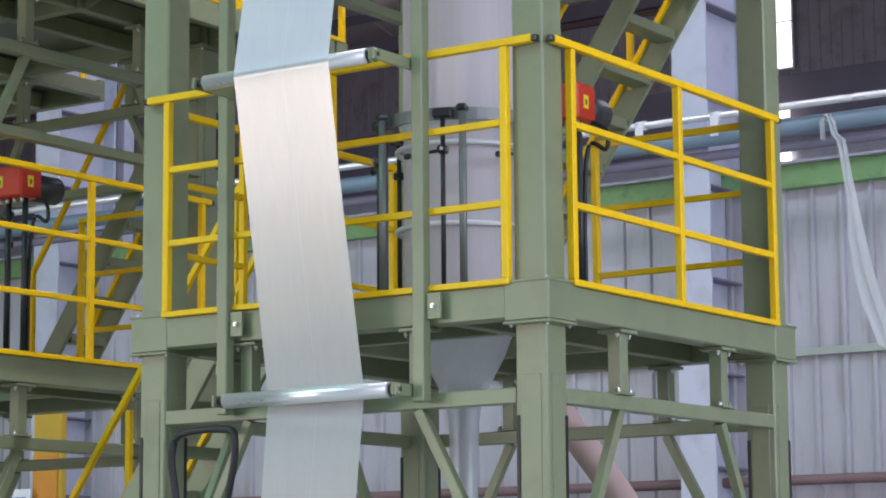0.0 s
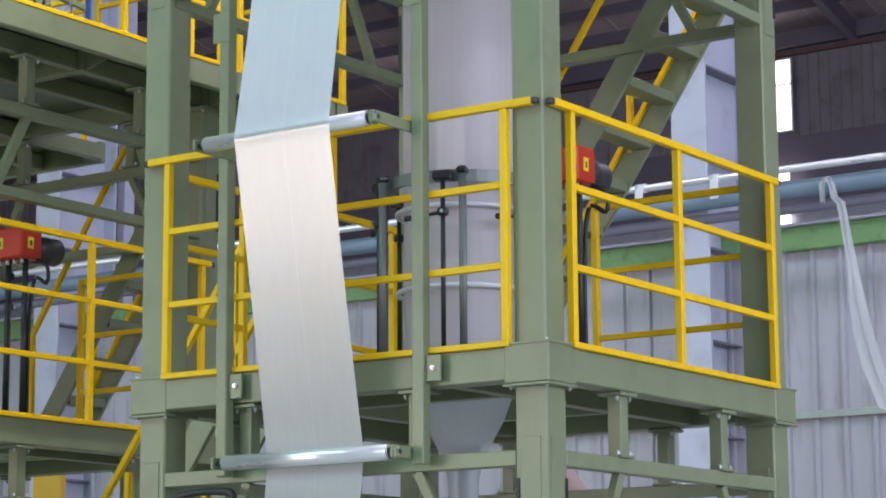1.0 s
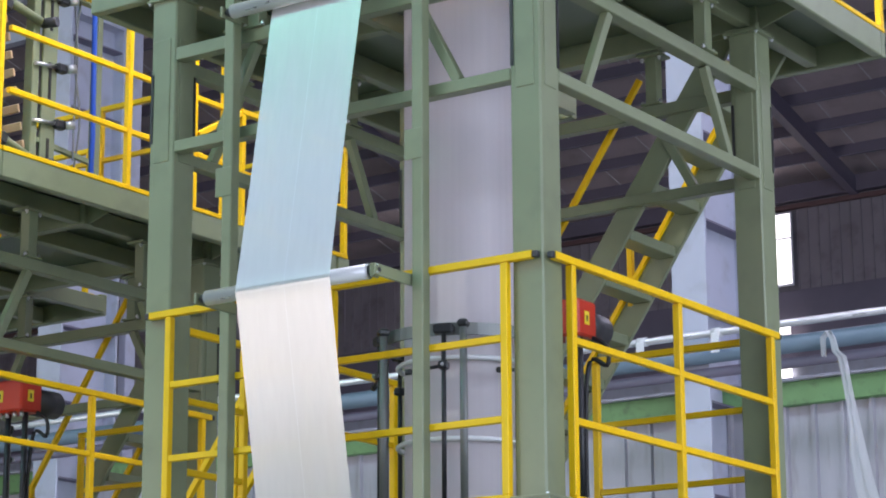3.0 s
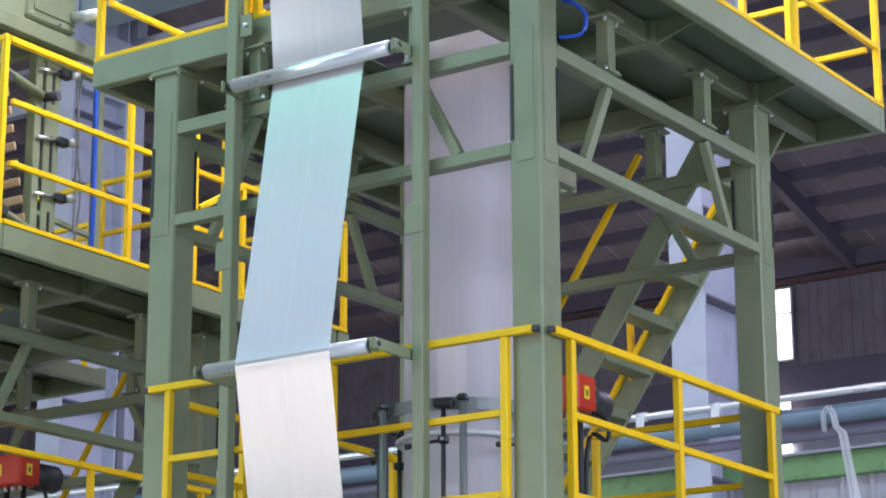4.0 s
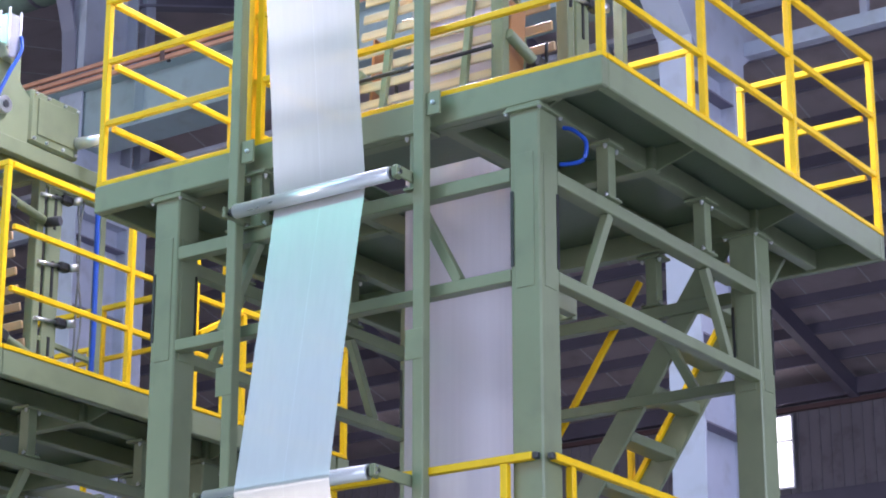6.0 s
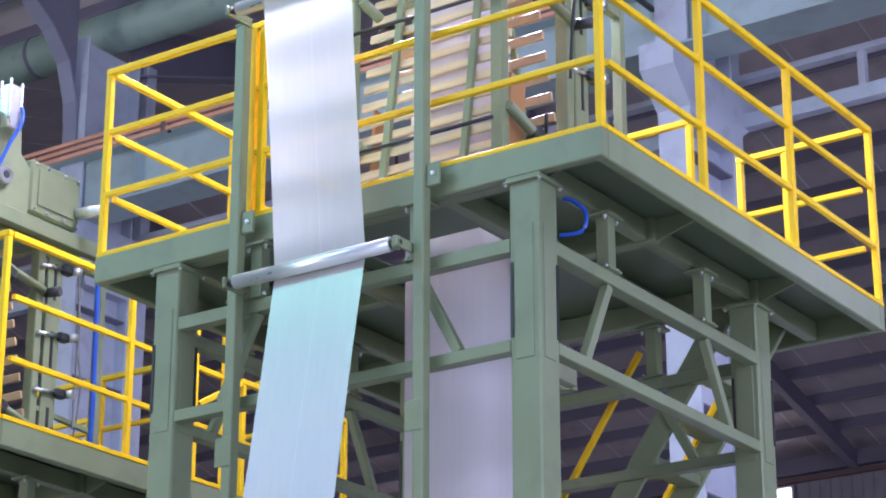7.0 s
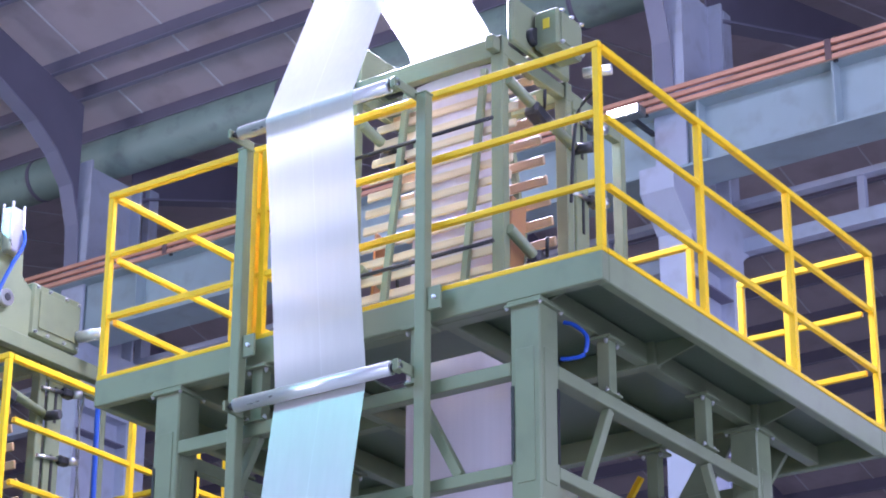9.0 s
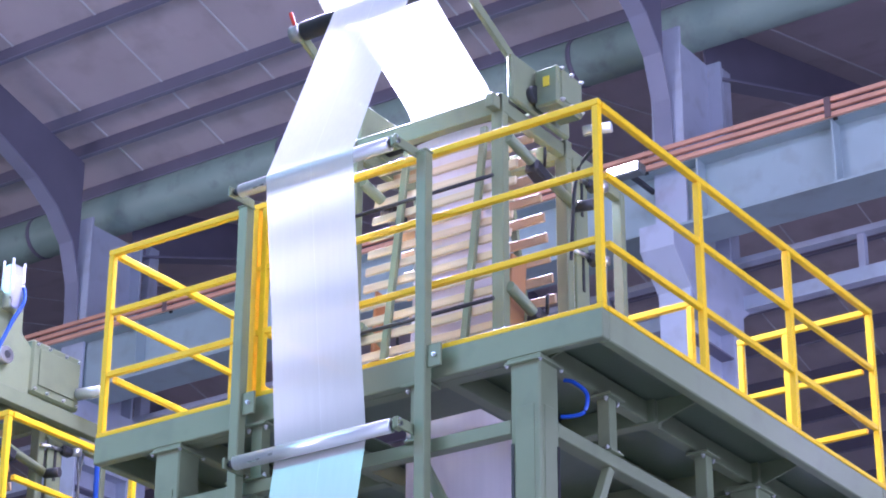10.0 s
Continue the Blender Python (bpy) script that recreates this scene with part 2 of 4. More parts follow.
def hall():
    fl = part("floor", block((-60, -26, -0.2), (18, 34, 0), 0), CONCRETE)
    tagged(fl, "grey concrete factory floor", "floor", kind="structure")
    # Partition between the bays: white ribbed sheets on rails, under a green cap beam.
    wall = thing("wall_partition", "white ribbed sheet-metal partition wall, stained", "wall", (0, 11.4, 0), kind="structure")
    me = mesh_of("sheet", ribbed(0.90, 5.48, 0.30, 0.04), PANEL)
    for k in range(62):
        piece("sheet", me, wall, pose(-46 + 0.9 * k, 0, 0))
    for z, h in ((1.3, 0.10), (3.86, 0.07)):
        part("wall_rail", block((-46, -0.08, z), (10, -0.045, z + h), 0.004), RAILGREEN, wall, "pale green wall rail")
    part("cap_beam", block((-46, -0.10, 5.48), (10, 0.08, 5.71), 0.01), CAPGREEN, wall, "worn green cap beam")
    part("cap_ledge", block((-46, -0.16, 5.71), (10, 0.10, 5.74), 0.004), HALLSTEEL, wall, "pale ledge strip")
    part("foot_pipe", rod((-46, -0.2, 2.68), (10, -0.2, 2.68), 0.05), RUST, wall, "brown red pipe along the wall")
    # Far bay: upper wall with a window band, seen over the partition.
    far = thing("wall_far", "dark upper wall of grey sheets", "wall", (0, 34, 0), kind="structure")
    me = mesh_of("sheet", ribbed(1.2, 14.3, 0.24, 0.035), UPPER)
    for k in range(64):
        piece("sheet", me, far, pose(-60 + 1.2 * k, 0, 0))
    part("wall_band", block((-60, -0.14, 10.7), (18, -0.05, 12.2), 0.01), PURLIN, far, "dark band below the windows")
    part("wall_ledge", block((-60, -0.36, 10.17), (18, -0.05, 10.63), 0.01), HALLSTEEL, far, "pale grey duct band")
    part("eaves_band", block((-60, -0.24, 14.08), (18, -0.05, 14.42), 0.01), PURLIN, far, "dark eaves band over the windows")
    part("girt", block((-60, -0.16, 13.93), (18, -0.05, 14.03), 0.01), RUST, far, "rusty brown wall rail")
    for k in range(8):
        x0 = -16.15 - 8.12 * k
        win = thing("window_%d" % (k + 1), "overexposed white two-pane window in the far wall", "window", (x0, 33.86, 12.30), kind="structure")
        part("window_frame", block((0, -0.03, 0), (1.21, 0, 1.58), 0.01), HALLSTEEL, win)
        part("pane", block((0.05, -0.05, 0.05), (1.16, -0.035, 0.99), 0), WINDOW, win)
        part("pane", block((0.05, -0.05, 1.04), (1.16, -0.035, 1.53), 0), WINDOW, win)
        for z in (-1.07, -1.99):
            part("low_pane", block((0.05, -0.35, z), (1.21, -0.30, z + 0.19), 0.004), WINDOW, win, "narrow bright pane below the window")
    # Walls out of view, added to close the hall against the sky.
    for name, lo, hi, mat in (("wall_side", (18, -26, 0), (18.3, 34, 21), UPPER), ("wall_gate", (-60, -26.3, 0), (18, -26, 21), UPPER), ("wall_end", (-60.3, -26, 0), (-60, 34, 21), UPPER)):
        tagged(part(name, block(lo, hi, 0), mat), "unseen grey sheet wall added to close the hall", "wall", kind="structure")
    # Roofs: both bays fall to the gutter over the columns; seams 1.36 m apart.
    near_z = lambda y: EAVES + PITCH * (VALLEY - y)
    low_z = lambda y: RIDGE_Z - FAR_PITCH * (y - RIDGE)
    slopes = ((-60, VALLEY, EAVES, -6.0, near_z(-6.0)), (-60, -6.0, near_z(-6.0), -26.4, near_z(-6.0) - 2.0),
              (-60, VALLEY, EAVES, RIDGE, RIDGE_Z), (-60, RIDGE, RIDGE_Z, 34.2, low_z(34.2)))
    for n, name in ((0, "ceiling"), (2, "ceiling_far")):
        bm = bmesh.new()
        for x, ya, za, yb, zb in slopes[n:n + 2]:
            for k in range(58):
                xs = -60.01 + 1.36 * k
                bar((xs, ya, za + 0.03), (xs, yb, zb + 0.03), 1.348, 0.05, 0.0, bm=bm)
        tagged(part(name, bm, ROOF), "dull brown-grey roof sheets with pale seams", "ceiling", kind="structure")
    seam = bmesh.new()
    for x, ya, za, yb, zb in slopes:
        for k in range(58):
            xs = -59.33 + 1.36 * k
            bar((xs, ya, za - 0.004), (xs, yb, zb - 0.004), 0.022, 0.012, 0, bm=seam)
    tagged(part("roof_seams", seam, SEAM), "thin pale seams between roof sheets", "roof seam", kind="structure")
    for y in (11.36, 10.66) + tuple(10.13 - 1.26 * k for k in range(12)):
        z = near_z(y)
        pur = tagged(part("purlin", bar((-60, y, z - 0.10), (18, y, z - 0.10), 0.012, 0.20, 0), PURLIN), "dark grey steel roof purlin", "purlin", "roof purlins", "structure")
        part("lip", bar((-60, y - 0.03, z - 0.205), (18, y - 0.03, z - 0.205), 0.07, 0.012, 0), LIP, pur, "paler lower lip")
    for k in range(11):
        y = 22.4 + 1.06 * k
        z = low_z(y)
        pur = tagged(part("purlin", bar((-60, y, z - 0.12), (18, y, z - 0.12), 0.012, 0.24, 0), PURLIN), "dark grey steel roof purlin", "purlin", "roof purlins", "structure")
        part("lip", bar((-60, y - 0.03, z - 0.245), (18, y - 0.03, z - 0.245), 0.07, 0.012, 0), LIP, pur, "paler lower lip")
    # Columns, brackets, rafters with curved knees.
    for k in range(6):
        x = -4.98 - 8.52 * (k - 1)
        col = thing("hall_column", "pale blue-grey riveted steel hall column", "column", (x, 11, 0), "hall columns", "structure")
        part("flange", block((-0.19, -0.28, 0), (0.19, -0.24, 14.5), 0.006), HALLSTEEL, col)
        part("flange", block((-0.19, 0.66, 0), (0.19, 0.70, 14.5), 0.006), HALLSTEEL, col)
        part("web", block((-0.02, -0.24, 0), (0.02, 0.66, 14.5), 0), HALLSTEEL, col)
        for j in range(14):
            part("stiffener", block((-0.17, -0.24, 0.9 * j + 1), (0.17, 0.66, 0.9 * j + 1.02), 0), PURLIN, col)
        part("side_post", block((-0.06, 0.98, 0), (0.06, 1.16, 14.6), 0.006), HALLSTEEL, col, "slim grey post behind the column")
        pr = [(-0.62, 12.02), (1.45, 12.02), (1.45, 11.86), (0.85, 11.42), (0.70, 11.2), (-0.10, 11.2), (-0.62, 11.74)]
        part("corbel", prism(pr, 0.2), HALLSTEEL, col, "tapered crane-rail bracket")
        knee = [(10.71, 12.9), (10.66, 13.6), (10.5, 14.1), (10.2, 14.45), (9.8, 14.72), (9.2, 14.98), (8.3, 15.3), (-6.0, near_z(-6.0) - 0.85)]
        top = [(y, near_z(y) - 0.22) for y in (-6.0, 8.3, 9.95, 10.72)]
        raf = thing("rafter", "dark steel roof rafter with a curved knee", "rafter", (x - 0.03, 0, 0), "roof rafters", "structure")
        part("web", prism(knee + top, 0.012), PURLIN, raf)
        for a, b in zip(knee, knee[1:]):
            part("flange", bar((0, *a), (0, *b), 0.22, 0.025, 0), LIP, raf)
        part("web", prism([(11.72, 14.35), (16.0, 15.9), (RIDGE, RIDGE_Z - 0.8), (RIDGE, RIDGE_Z - 0.22), (11.72, 15.1)], 0.012), PURLIN, raf)
        part("flange", bar((0, 11.72, 14.34), (0, 16.0, 15.89), 0.30, 0.025, 0), LIP, raf)
        part("flange", bar((0, 16.0, 15.89), (0, RIDGE, RIDGE_Z - 0.81), 0.30, 0.025, 0), LIP, raf)
        part("web", prism([(RIDGE, RIDGE_Z - 0.62), (33.9, low_z(33.9) - 0.62), (33.9, low_z(33.9) - 0.25), (RIDGE, RIDGE_Z - 0.25)], 0.09), PURLIN, raf)
    gut = thing("valley_gutter", "big round pale green gutter pipe under the roof valley", "gutter pipe", (0, 11.43, 14.89), kind="structure")
    part("pipe", rod((-60, 0, 0), (18, 0, 0), 0.285, 28), SHADEGREEN, gut)
    me = mesh_of("strap", rod((-0.03, 0, 0), (0.03, 0, 0), 0.292, 28), PURLIN)
    for k in range(18):
        piece("strap", me, gut, pose(-57.1 + 4.22 * k, 0, 0))
    crane = thing("crane_girder", "pale blue-green crane runway girder with stiffeners", "crane girder", (0, 10.77, 12.05), kind="structure")
    part("web", block((-60, 0.02, 0), (18, 0.05, 0.72), 0), CRANE, crane)
    part("flange", block((-60, -0.16, 0.72), (18, 0.22, 0.745), 0.004), CRANE, crane)
    part("flange", block((-60, -0.22, -0.03), (18, 0.34, 0.0), 0.004), CRANE, crane)
    me = mesh_of("stiffener", block((-0.012, -0.15, 0), (0.012, 0.02, 0.72), 0), CRANE)
    for k in range(48):
        piece("stiffener", me, crane, pose(-57.3 + 1.55 * k, 0, 0))
    lower = thing("surge_beam", "grey lattice beam behind the crane girder", "beam", (0, 11.9, 11.55), kind="structure")
    part("chord", block((-60, 0, 0.55), (18, 0.14, 0.62), 0.004), HALLSTEEL, lower)
    part("chord", block((-60, 0, 0), (18, 0.14, 0.16), 0.004), HALLSTEEL, lower)
    me = mesh_of("upright", block((-0.04, 0.03, 0.16), (0.04, 0.11, 0.55), 0), HALLSTEEL)
    for k in range(50):
        piece("upright", me, lower, pose(-59.2 + 1.55 * k, 0, 0))
    bus = thing("conductor_bars", "three copper conductor bars on insulators beside the crane rail", "conductor bars", (0, 10.6, 12.80), kind="structure")
    for k in range(3):
        part("bar", block((-60, -0.045, -0.026 + 0.086 * k), (18, 0.0, 0.026 + 0.086 * k), 0.006), COPPER, bus)
    me = mesh_of("insulator", bar((0, 0.015, -0.05), (0, 0.015, 0.24), 0.05, 0.03, 0.006), DARK)
    clip = mesh_of("clip", block((-0.035, -0.06, -0.035), (0.035, -0.046, 0.20), 0.004), RUST)
    for k in range(34):
        piece("insulator", me, bus, pose(-58 + 2.2 * k, 0, 0))
        if k % 2:
            piece("clip", clip, bus, pose(-58.05 + 2.2 * k, 0, 0))
    # Pipes in front of the columns.
    tagged(part("silver_pipe", rod((-46, 10.45, 6.09), (10, 10.45, 6.09), 0.036, 16), CHROME), "shiny silver pipe running along the columns", "pipe", kind="structure")
    tagged(part("blue_pipe", rod((-46, 10.6, 5.92), (10, 10.6, 5.92), 0.085, 20), PIPE), "blue-grey painted pipe running along the columns", "pipe", kind="structure")
    tagged(part("grey_pipe", rod((-46, 10.72, 5.77), (10, 10.72, 5.77), 0.05, 20), PURLIN), "dull grey pipe below the blue pipe", "pipe", kind="structure")
    for x in (-5.36, -4.55, -9.6):
        tie = thing("pipe_tie", "white strap holding the silver pipe", "pipe tie", (x, 10.45, 6.09), "pipe ties")
        part("band", rod((-0.05, 0, 0), (0.05, 0, 0), 0.046, 16), SIGN, tie)
        part("tail", block((-0.045, -0.055, -0.20), (0.045, -0.045, -0.01), 0.004), SIGN, tie)


def ribbed(w, h, pitch, depth):
    bm = bmesh.new()
    prof = []
    for k in range(round(w / pitch)):
        x = k * pitch
        prof += [(x, 0), (x + pitch * 0.80, 0), (x + pitch * 0.84, -depth), (x + pitch * 0.96, -depth)]
    prof.append((w - 0.001, 0))
    ring = prof + [(x, y + 0.012) for x, y in reversed(prof)]
    lo = [bm.verts.new((x, y, 0)) for x, y in ring]
    hi = [bm.verts.new((x, y, h)) for x, y in ring]
    for k in range(len(ring)):
        bm.faces.new((lo[k - 1], lo[k], hi[k], hi[k - 1]))
    return bm


hall()


# ---- the towers ----
W0, W1, D0, D1 = -2.275, 0.10, -0.10, 2.275   # outer faces of the four columns
CW = 0.165


def truss(tower, z, p, q, out):
    """Two tie beams under a deck, stub posts above and braces between; p and q: its ends in plan, out: the bolts' side."""
    p, q = Vector(p), Vector(q)
    d = (q - p).normalized()
    L = (q - p).length
    up = lambda s, h: p + d * s + Z * h
    part("tie_beam", bar(up(0, z - 0.49), up(L, z - 0.49), 0.07, 0.07), GREEN, tower)
    part("tie_beam", bar(up(0, z - 0.987), up(L, z - 0.987), 0.07, 0.06), GREEN, tower)
    for s, e in ((0.25 * L, 0.14 * L), (0.735 * L, 0.85 * L)):
        part("stub_post", bar(up(s, z - 0.455), up(s, z - 0.16), 0.07, 0.07, 0.003, up=d), GREEN, tower)
        part("flange_plate", bar(up(s - 0.075, z - 0.162), up(s + 0.075, z - 0.162), 0.13, 0.016, 0.002), GREEN, tower)
        part("flange_plate", bar(up(s - 0.06, z - 0.448), up(s + 0.06, z - 0.448), 0.11, 0.012, 0.002), GREEN, tower)
        part("brace", bar(up(s, z - 0.525), up(e, z - 0.957), 0.045, 0.05, 0.003), GREEN, tower)
        for k in (-0.055, 0.055):
            a = up(s + k, z - 0.175) + Vector(out) * 0.03
            bolt(tower, a, "-z")
            bolt(tower, up(s + k, z - 0.44) + Vector(out) * 0.03, "+z")


def tower(at, z1, z2, label):
    t = thing("steel_tower", label, "machine tower", at, "film machine towers")
    for x in (W0 + CW / 2, W1 - CW / 2):
        for y in (D0 + CW / 2, D1 - CW / 2):
            c = part("column", bar((x, y, 0.02), (x, y, z2 - 0.17), CW, CW, 0.008), GREEN, t)
            part("base_plate", bar((x, y, 0), (x, y, 0.02), 0.3, 0.3, 0.003), GREEN, c)
            part("head_plate", bar((x, y, z2 - 0.175), (x, y, z2 - 0.155), 0.19, 0.19, 0.003), GREEN, c)
            part("collar", bar((x, y, z1 - 0.165), (x, y, z1 + 0.012), CW + 0.07, CW + 0.07, 0.006), GREEN, c)
            for z, s in ((z1 - 0.172, "-z"), (z1 + 0.012, "+z"), (z2 - 0.18, "-z")):
                part("flange_plate", bar((x, y, z - 0.006), (x, y, z + 0.006), CW + (0.045 if z > z1 + 1 else 0.08), CW + (0.045 if z > z1 + 1 else 0.08), 0.002), GREEN, c)
                for i in (-1, 1):
                    for j in (-1, 1):
                        bolt(c, (x + i * 0.094, y + j * 0.094, z), s)
            for z in (z1, z2):
                # Slotted cheek plates where the ties meet the column.
                part("cheek_plate", bar((x, y, z - 1.06), (x, y, z - 0.40), CW + 0.010, 0.10, 0.002, up=Y), GREEN, c)
                part("cheek_plate", bar((x, y, z - 1.06), (x, y, z - 0.40), 0.10, CW + 0.010, 0.002, up=Y), GREEN, c)
                part("slot", bar((x - 0.070, y - CW / 2 - 0.001, z - 0.95), (x - 0.070, y - CW / 2 - 0.001, z - 0.58), 0.016, 0.008, 0, up=Y), RUBBER, c, "dark slot in the column face")
                part("slot", bar((x + CW / 2 + 0.001, y + 0.070, z - 0.95), (x + CW / 2 + 0.001, y + 0.070, z - 0.58), 0.008, 0.016, 0, up=Y), RUBBER, c, "dark slot in the column face")
    # Lower deck: edge beams flush with the collars, joists and plate with the film opening.
    e = 0.03
    for name, lo, hi in (("edge_beam", (W0 + CW, D0 - e, z1 - 0.15), (W1 - CW, D0 + 0.09, z1)), ("edge_beam", (W0 + CW, D1 - 0.09, z1 - 0.15), (W1 - CW, D1 + e, z1)),
                         ("edge_beam", (W1 - 0.09, D0 + CW, z1 - 0.15), (W1 + e, D1 - CW, z1)), ("edge_beam", (W0 - e, D0 + CW, z1 - 0.15), (W0 + 0.09, D1 - CW, z1))):
        part(name, block(lo, hi, 0.006), GREEN, t)
    cx, cy, r = BUB[0], BUB[1], 0.36
    for lo, hi in (((W0 + 0.05, D0 + 0.05), (W1 - 0.05, cy - r)), ((W0 + 0.05, cy + r), (W1 - 0.05, D1 - 0.05)), ((W0 + 0.05, cy - r), (cx - r, cy + r)), ((cx + r, cy - r), (W1 - 0.05, cy + r))):
        part("deck_plate", block((*lo, z1 - 0.02), (*hi, z1 - 0.008), 0), DECK, t)
    for x in (-1.55, -0.45):
        part("joist", bar((x, D0 + 0.09, z1 - 0.085), (x, D1 - 0.09, z1 - 0.085), 0.07, 0.12), GREEN, t)
    for y in (0.52, 1.48):
        part("joist", bar((-1.515, y, z1 - 0.085), (-0.485, y, z1 - 0.085), 0.06, 0.10), GREEN, t)
    # Upper deck overhangs on three sides.
    ox0, ox1, oy0, oy1 = -2.72, 0.45, -0.10, 3.05
    for lo, hi in (((ox0, oy0), (ox1, oy0 + 0.06)), ((ox0, oy1 - 0.06), (-1.6, oy1)), ((-0.38, oy1 - 0.06), (ox1, oy1)), ((ox0, oy0 + 0.06), (ox0 + 0.06, oy1 - 0.06)), ((ox1 - 0.06, oy0 + 0.06), (ox1, oy1 - 0.06))):
        part("edge_beam", block((*lo, z2 - 0.15), (*hi, z2), 0.006), GREEN, t)
    for lo, hi in (((ox0 + 0.05, oy0 + 0.05), (ox1 - 0.05, cy - r)), ((ox0 + 0.05, cy - r), (cx - r, cy + r)), ((cx + r, cy - r), (ox1 - 0.05, cy + r)), ((ox0 + 0.05, cy + r), (ox1 - 0.05, 2.32)), ((-0.4, 2.32), (ox1 - 0.05, oy1 - 0.05)), ((ox0 + 0.05, 2.32), (-1.7, oy1 - 0.05))):
        part("deck_plate", block((*lo, z2 - 0.02), (*hi, z2 - 0.008), 0), DECK, t)
    for y in (D0 + CW / 2 + 0.02, 1.05, D1 - CW / 2):
        for xa, xb in ((ox0 + 0.4, -1.6), (-0.5, ox1 - 0.36)) if y == 1.05 else ((ox0 + 0.4, ox1 - 0.36),):
            part("joist", bar((xa, y, z2 - 0.085), (xb, y, z2 - 0.085), 0.08, 0.125), GREEN, t)
        for x0, x1 in ((ox1 - 0.36, ox1 - 0.06), (ox0 + 0.4, ox0 + 0.06)):
            bm = bmesh.new()
            pr = [(x0, z2 - 0.148), (x0, z2 - 0.022), (x1, z2 - 0.022), (x1, z2 - 0.055)]
            a = [bm.verts.new((x, y - 0.006, z)) for x, z in pr]
            b = [bm.verts.new((x, y + 0.006, z)) for x, z in pr]
            bm.faces.new(a), bm.faces.new(b[::-1])
            for i in range(4):
                bm.faces.new((a[i], b[i], b[i - 1], a[i - 1]))
            part("bracket", bm, GREEN, t)
    for x in (W0 + CW / 2, -1.6, -0.5, W1 - CW / 2):
        part("joist", bar((x, oy0 + 0.065, z2 - 0.085), (x, oy1 - 0.065, z2 - 0.085), 0.07, 0.11), GREEN, t)
    a, b = W0 + CW, W1 - CW
    for z in (z1, z2):
        truss(t, z, (a, D0 + 0.035, 0), (b, D0 + 0.035, 0), (0, -1, 0))
        truss(t, z, (a, D1 - 0.035, 0), (b, D1 - 0.035, 0), (0, -1, 0))
        truss(t, z, (W1 - 0.035, D0 + CW, 0), (W1 - 0.035, D1 - CW, 0), (1, 0, 0))
        truss(t, z, (W0 + 0.035, D0 + CW, 0), (W0 + 0.035, D1 - CW, 0), (1, 0, 0))
    return t


LEVELS = (0.367, 0.735, 1.10)


def guardrail(p, q, posts, label, ends=(0, 0), levels=LEVELS):
    """Welded yellow box-tube rail from p to q with posts at the given distances."""
    g = thing("guardrail", label, "guardrail", p, "yellow guardrails")
    v = Vector(q) - Vector(p)
    L, d = v.length, v.normalized()
    part("toe_strip", bar(d * -0.02 + Z * 0.014, d * (L + 0.02) + Z * 0.014, 0.045, 0.028, 0.003), YELLOW, g)
    for s in posts:
        part("post", bar(d * s + Z * 0.028, d * s + Z * (levels[-1] - 0.02), 0.038, 0.038, 0.004, up=d), YELLOW, g)
    for k, h in enumerate(levels):
        a, b = (0, 0) if k < len(levels) - 1 else ends
        cuts = sorted(({0.0} if min(posts) > 0.1 else set()) | set(posts) | ({L} if L - max(posts) > 0.1 else set()))
        if k == len(levels) - 1:
            part("top_rail", bar(d * (-0.02 - a) + Z * h, d * (L + 0.02 + b) + Z * h, 0.038, 0.036, 0.004), YELLOW, g)
        else:
            for s0, s1 in zip(cuts, cuts[1:]):
                part("mid_rail", bar(d * (s0 + 0.02) + Z * h, d * (s1 - 0.02) + Z * h, 0.031, 0.032, 0.003), YELLOW, g)
    for k, e in ((0, ends[0]), (1, ends[1])):
        if e:
            o = d * (-0.02 - e) if k == 0 else d * (L + 0.02 + e)
            part("rail_lug", bar(o + Z * levels[-1], o + d * (0.03 if k else -0.03) + Z * levels[-1], 0.03, 0.03, 0.004), DARK, g, "black bolted rail end")
    return g


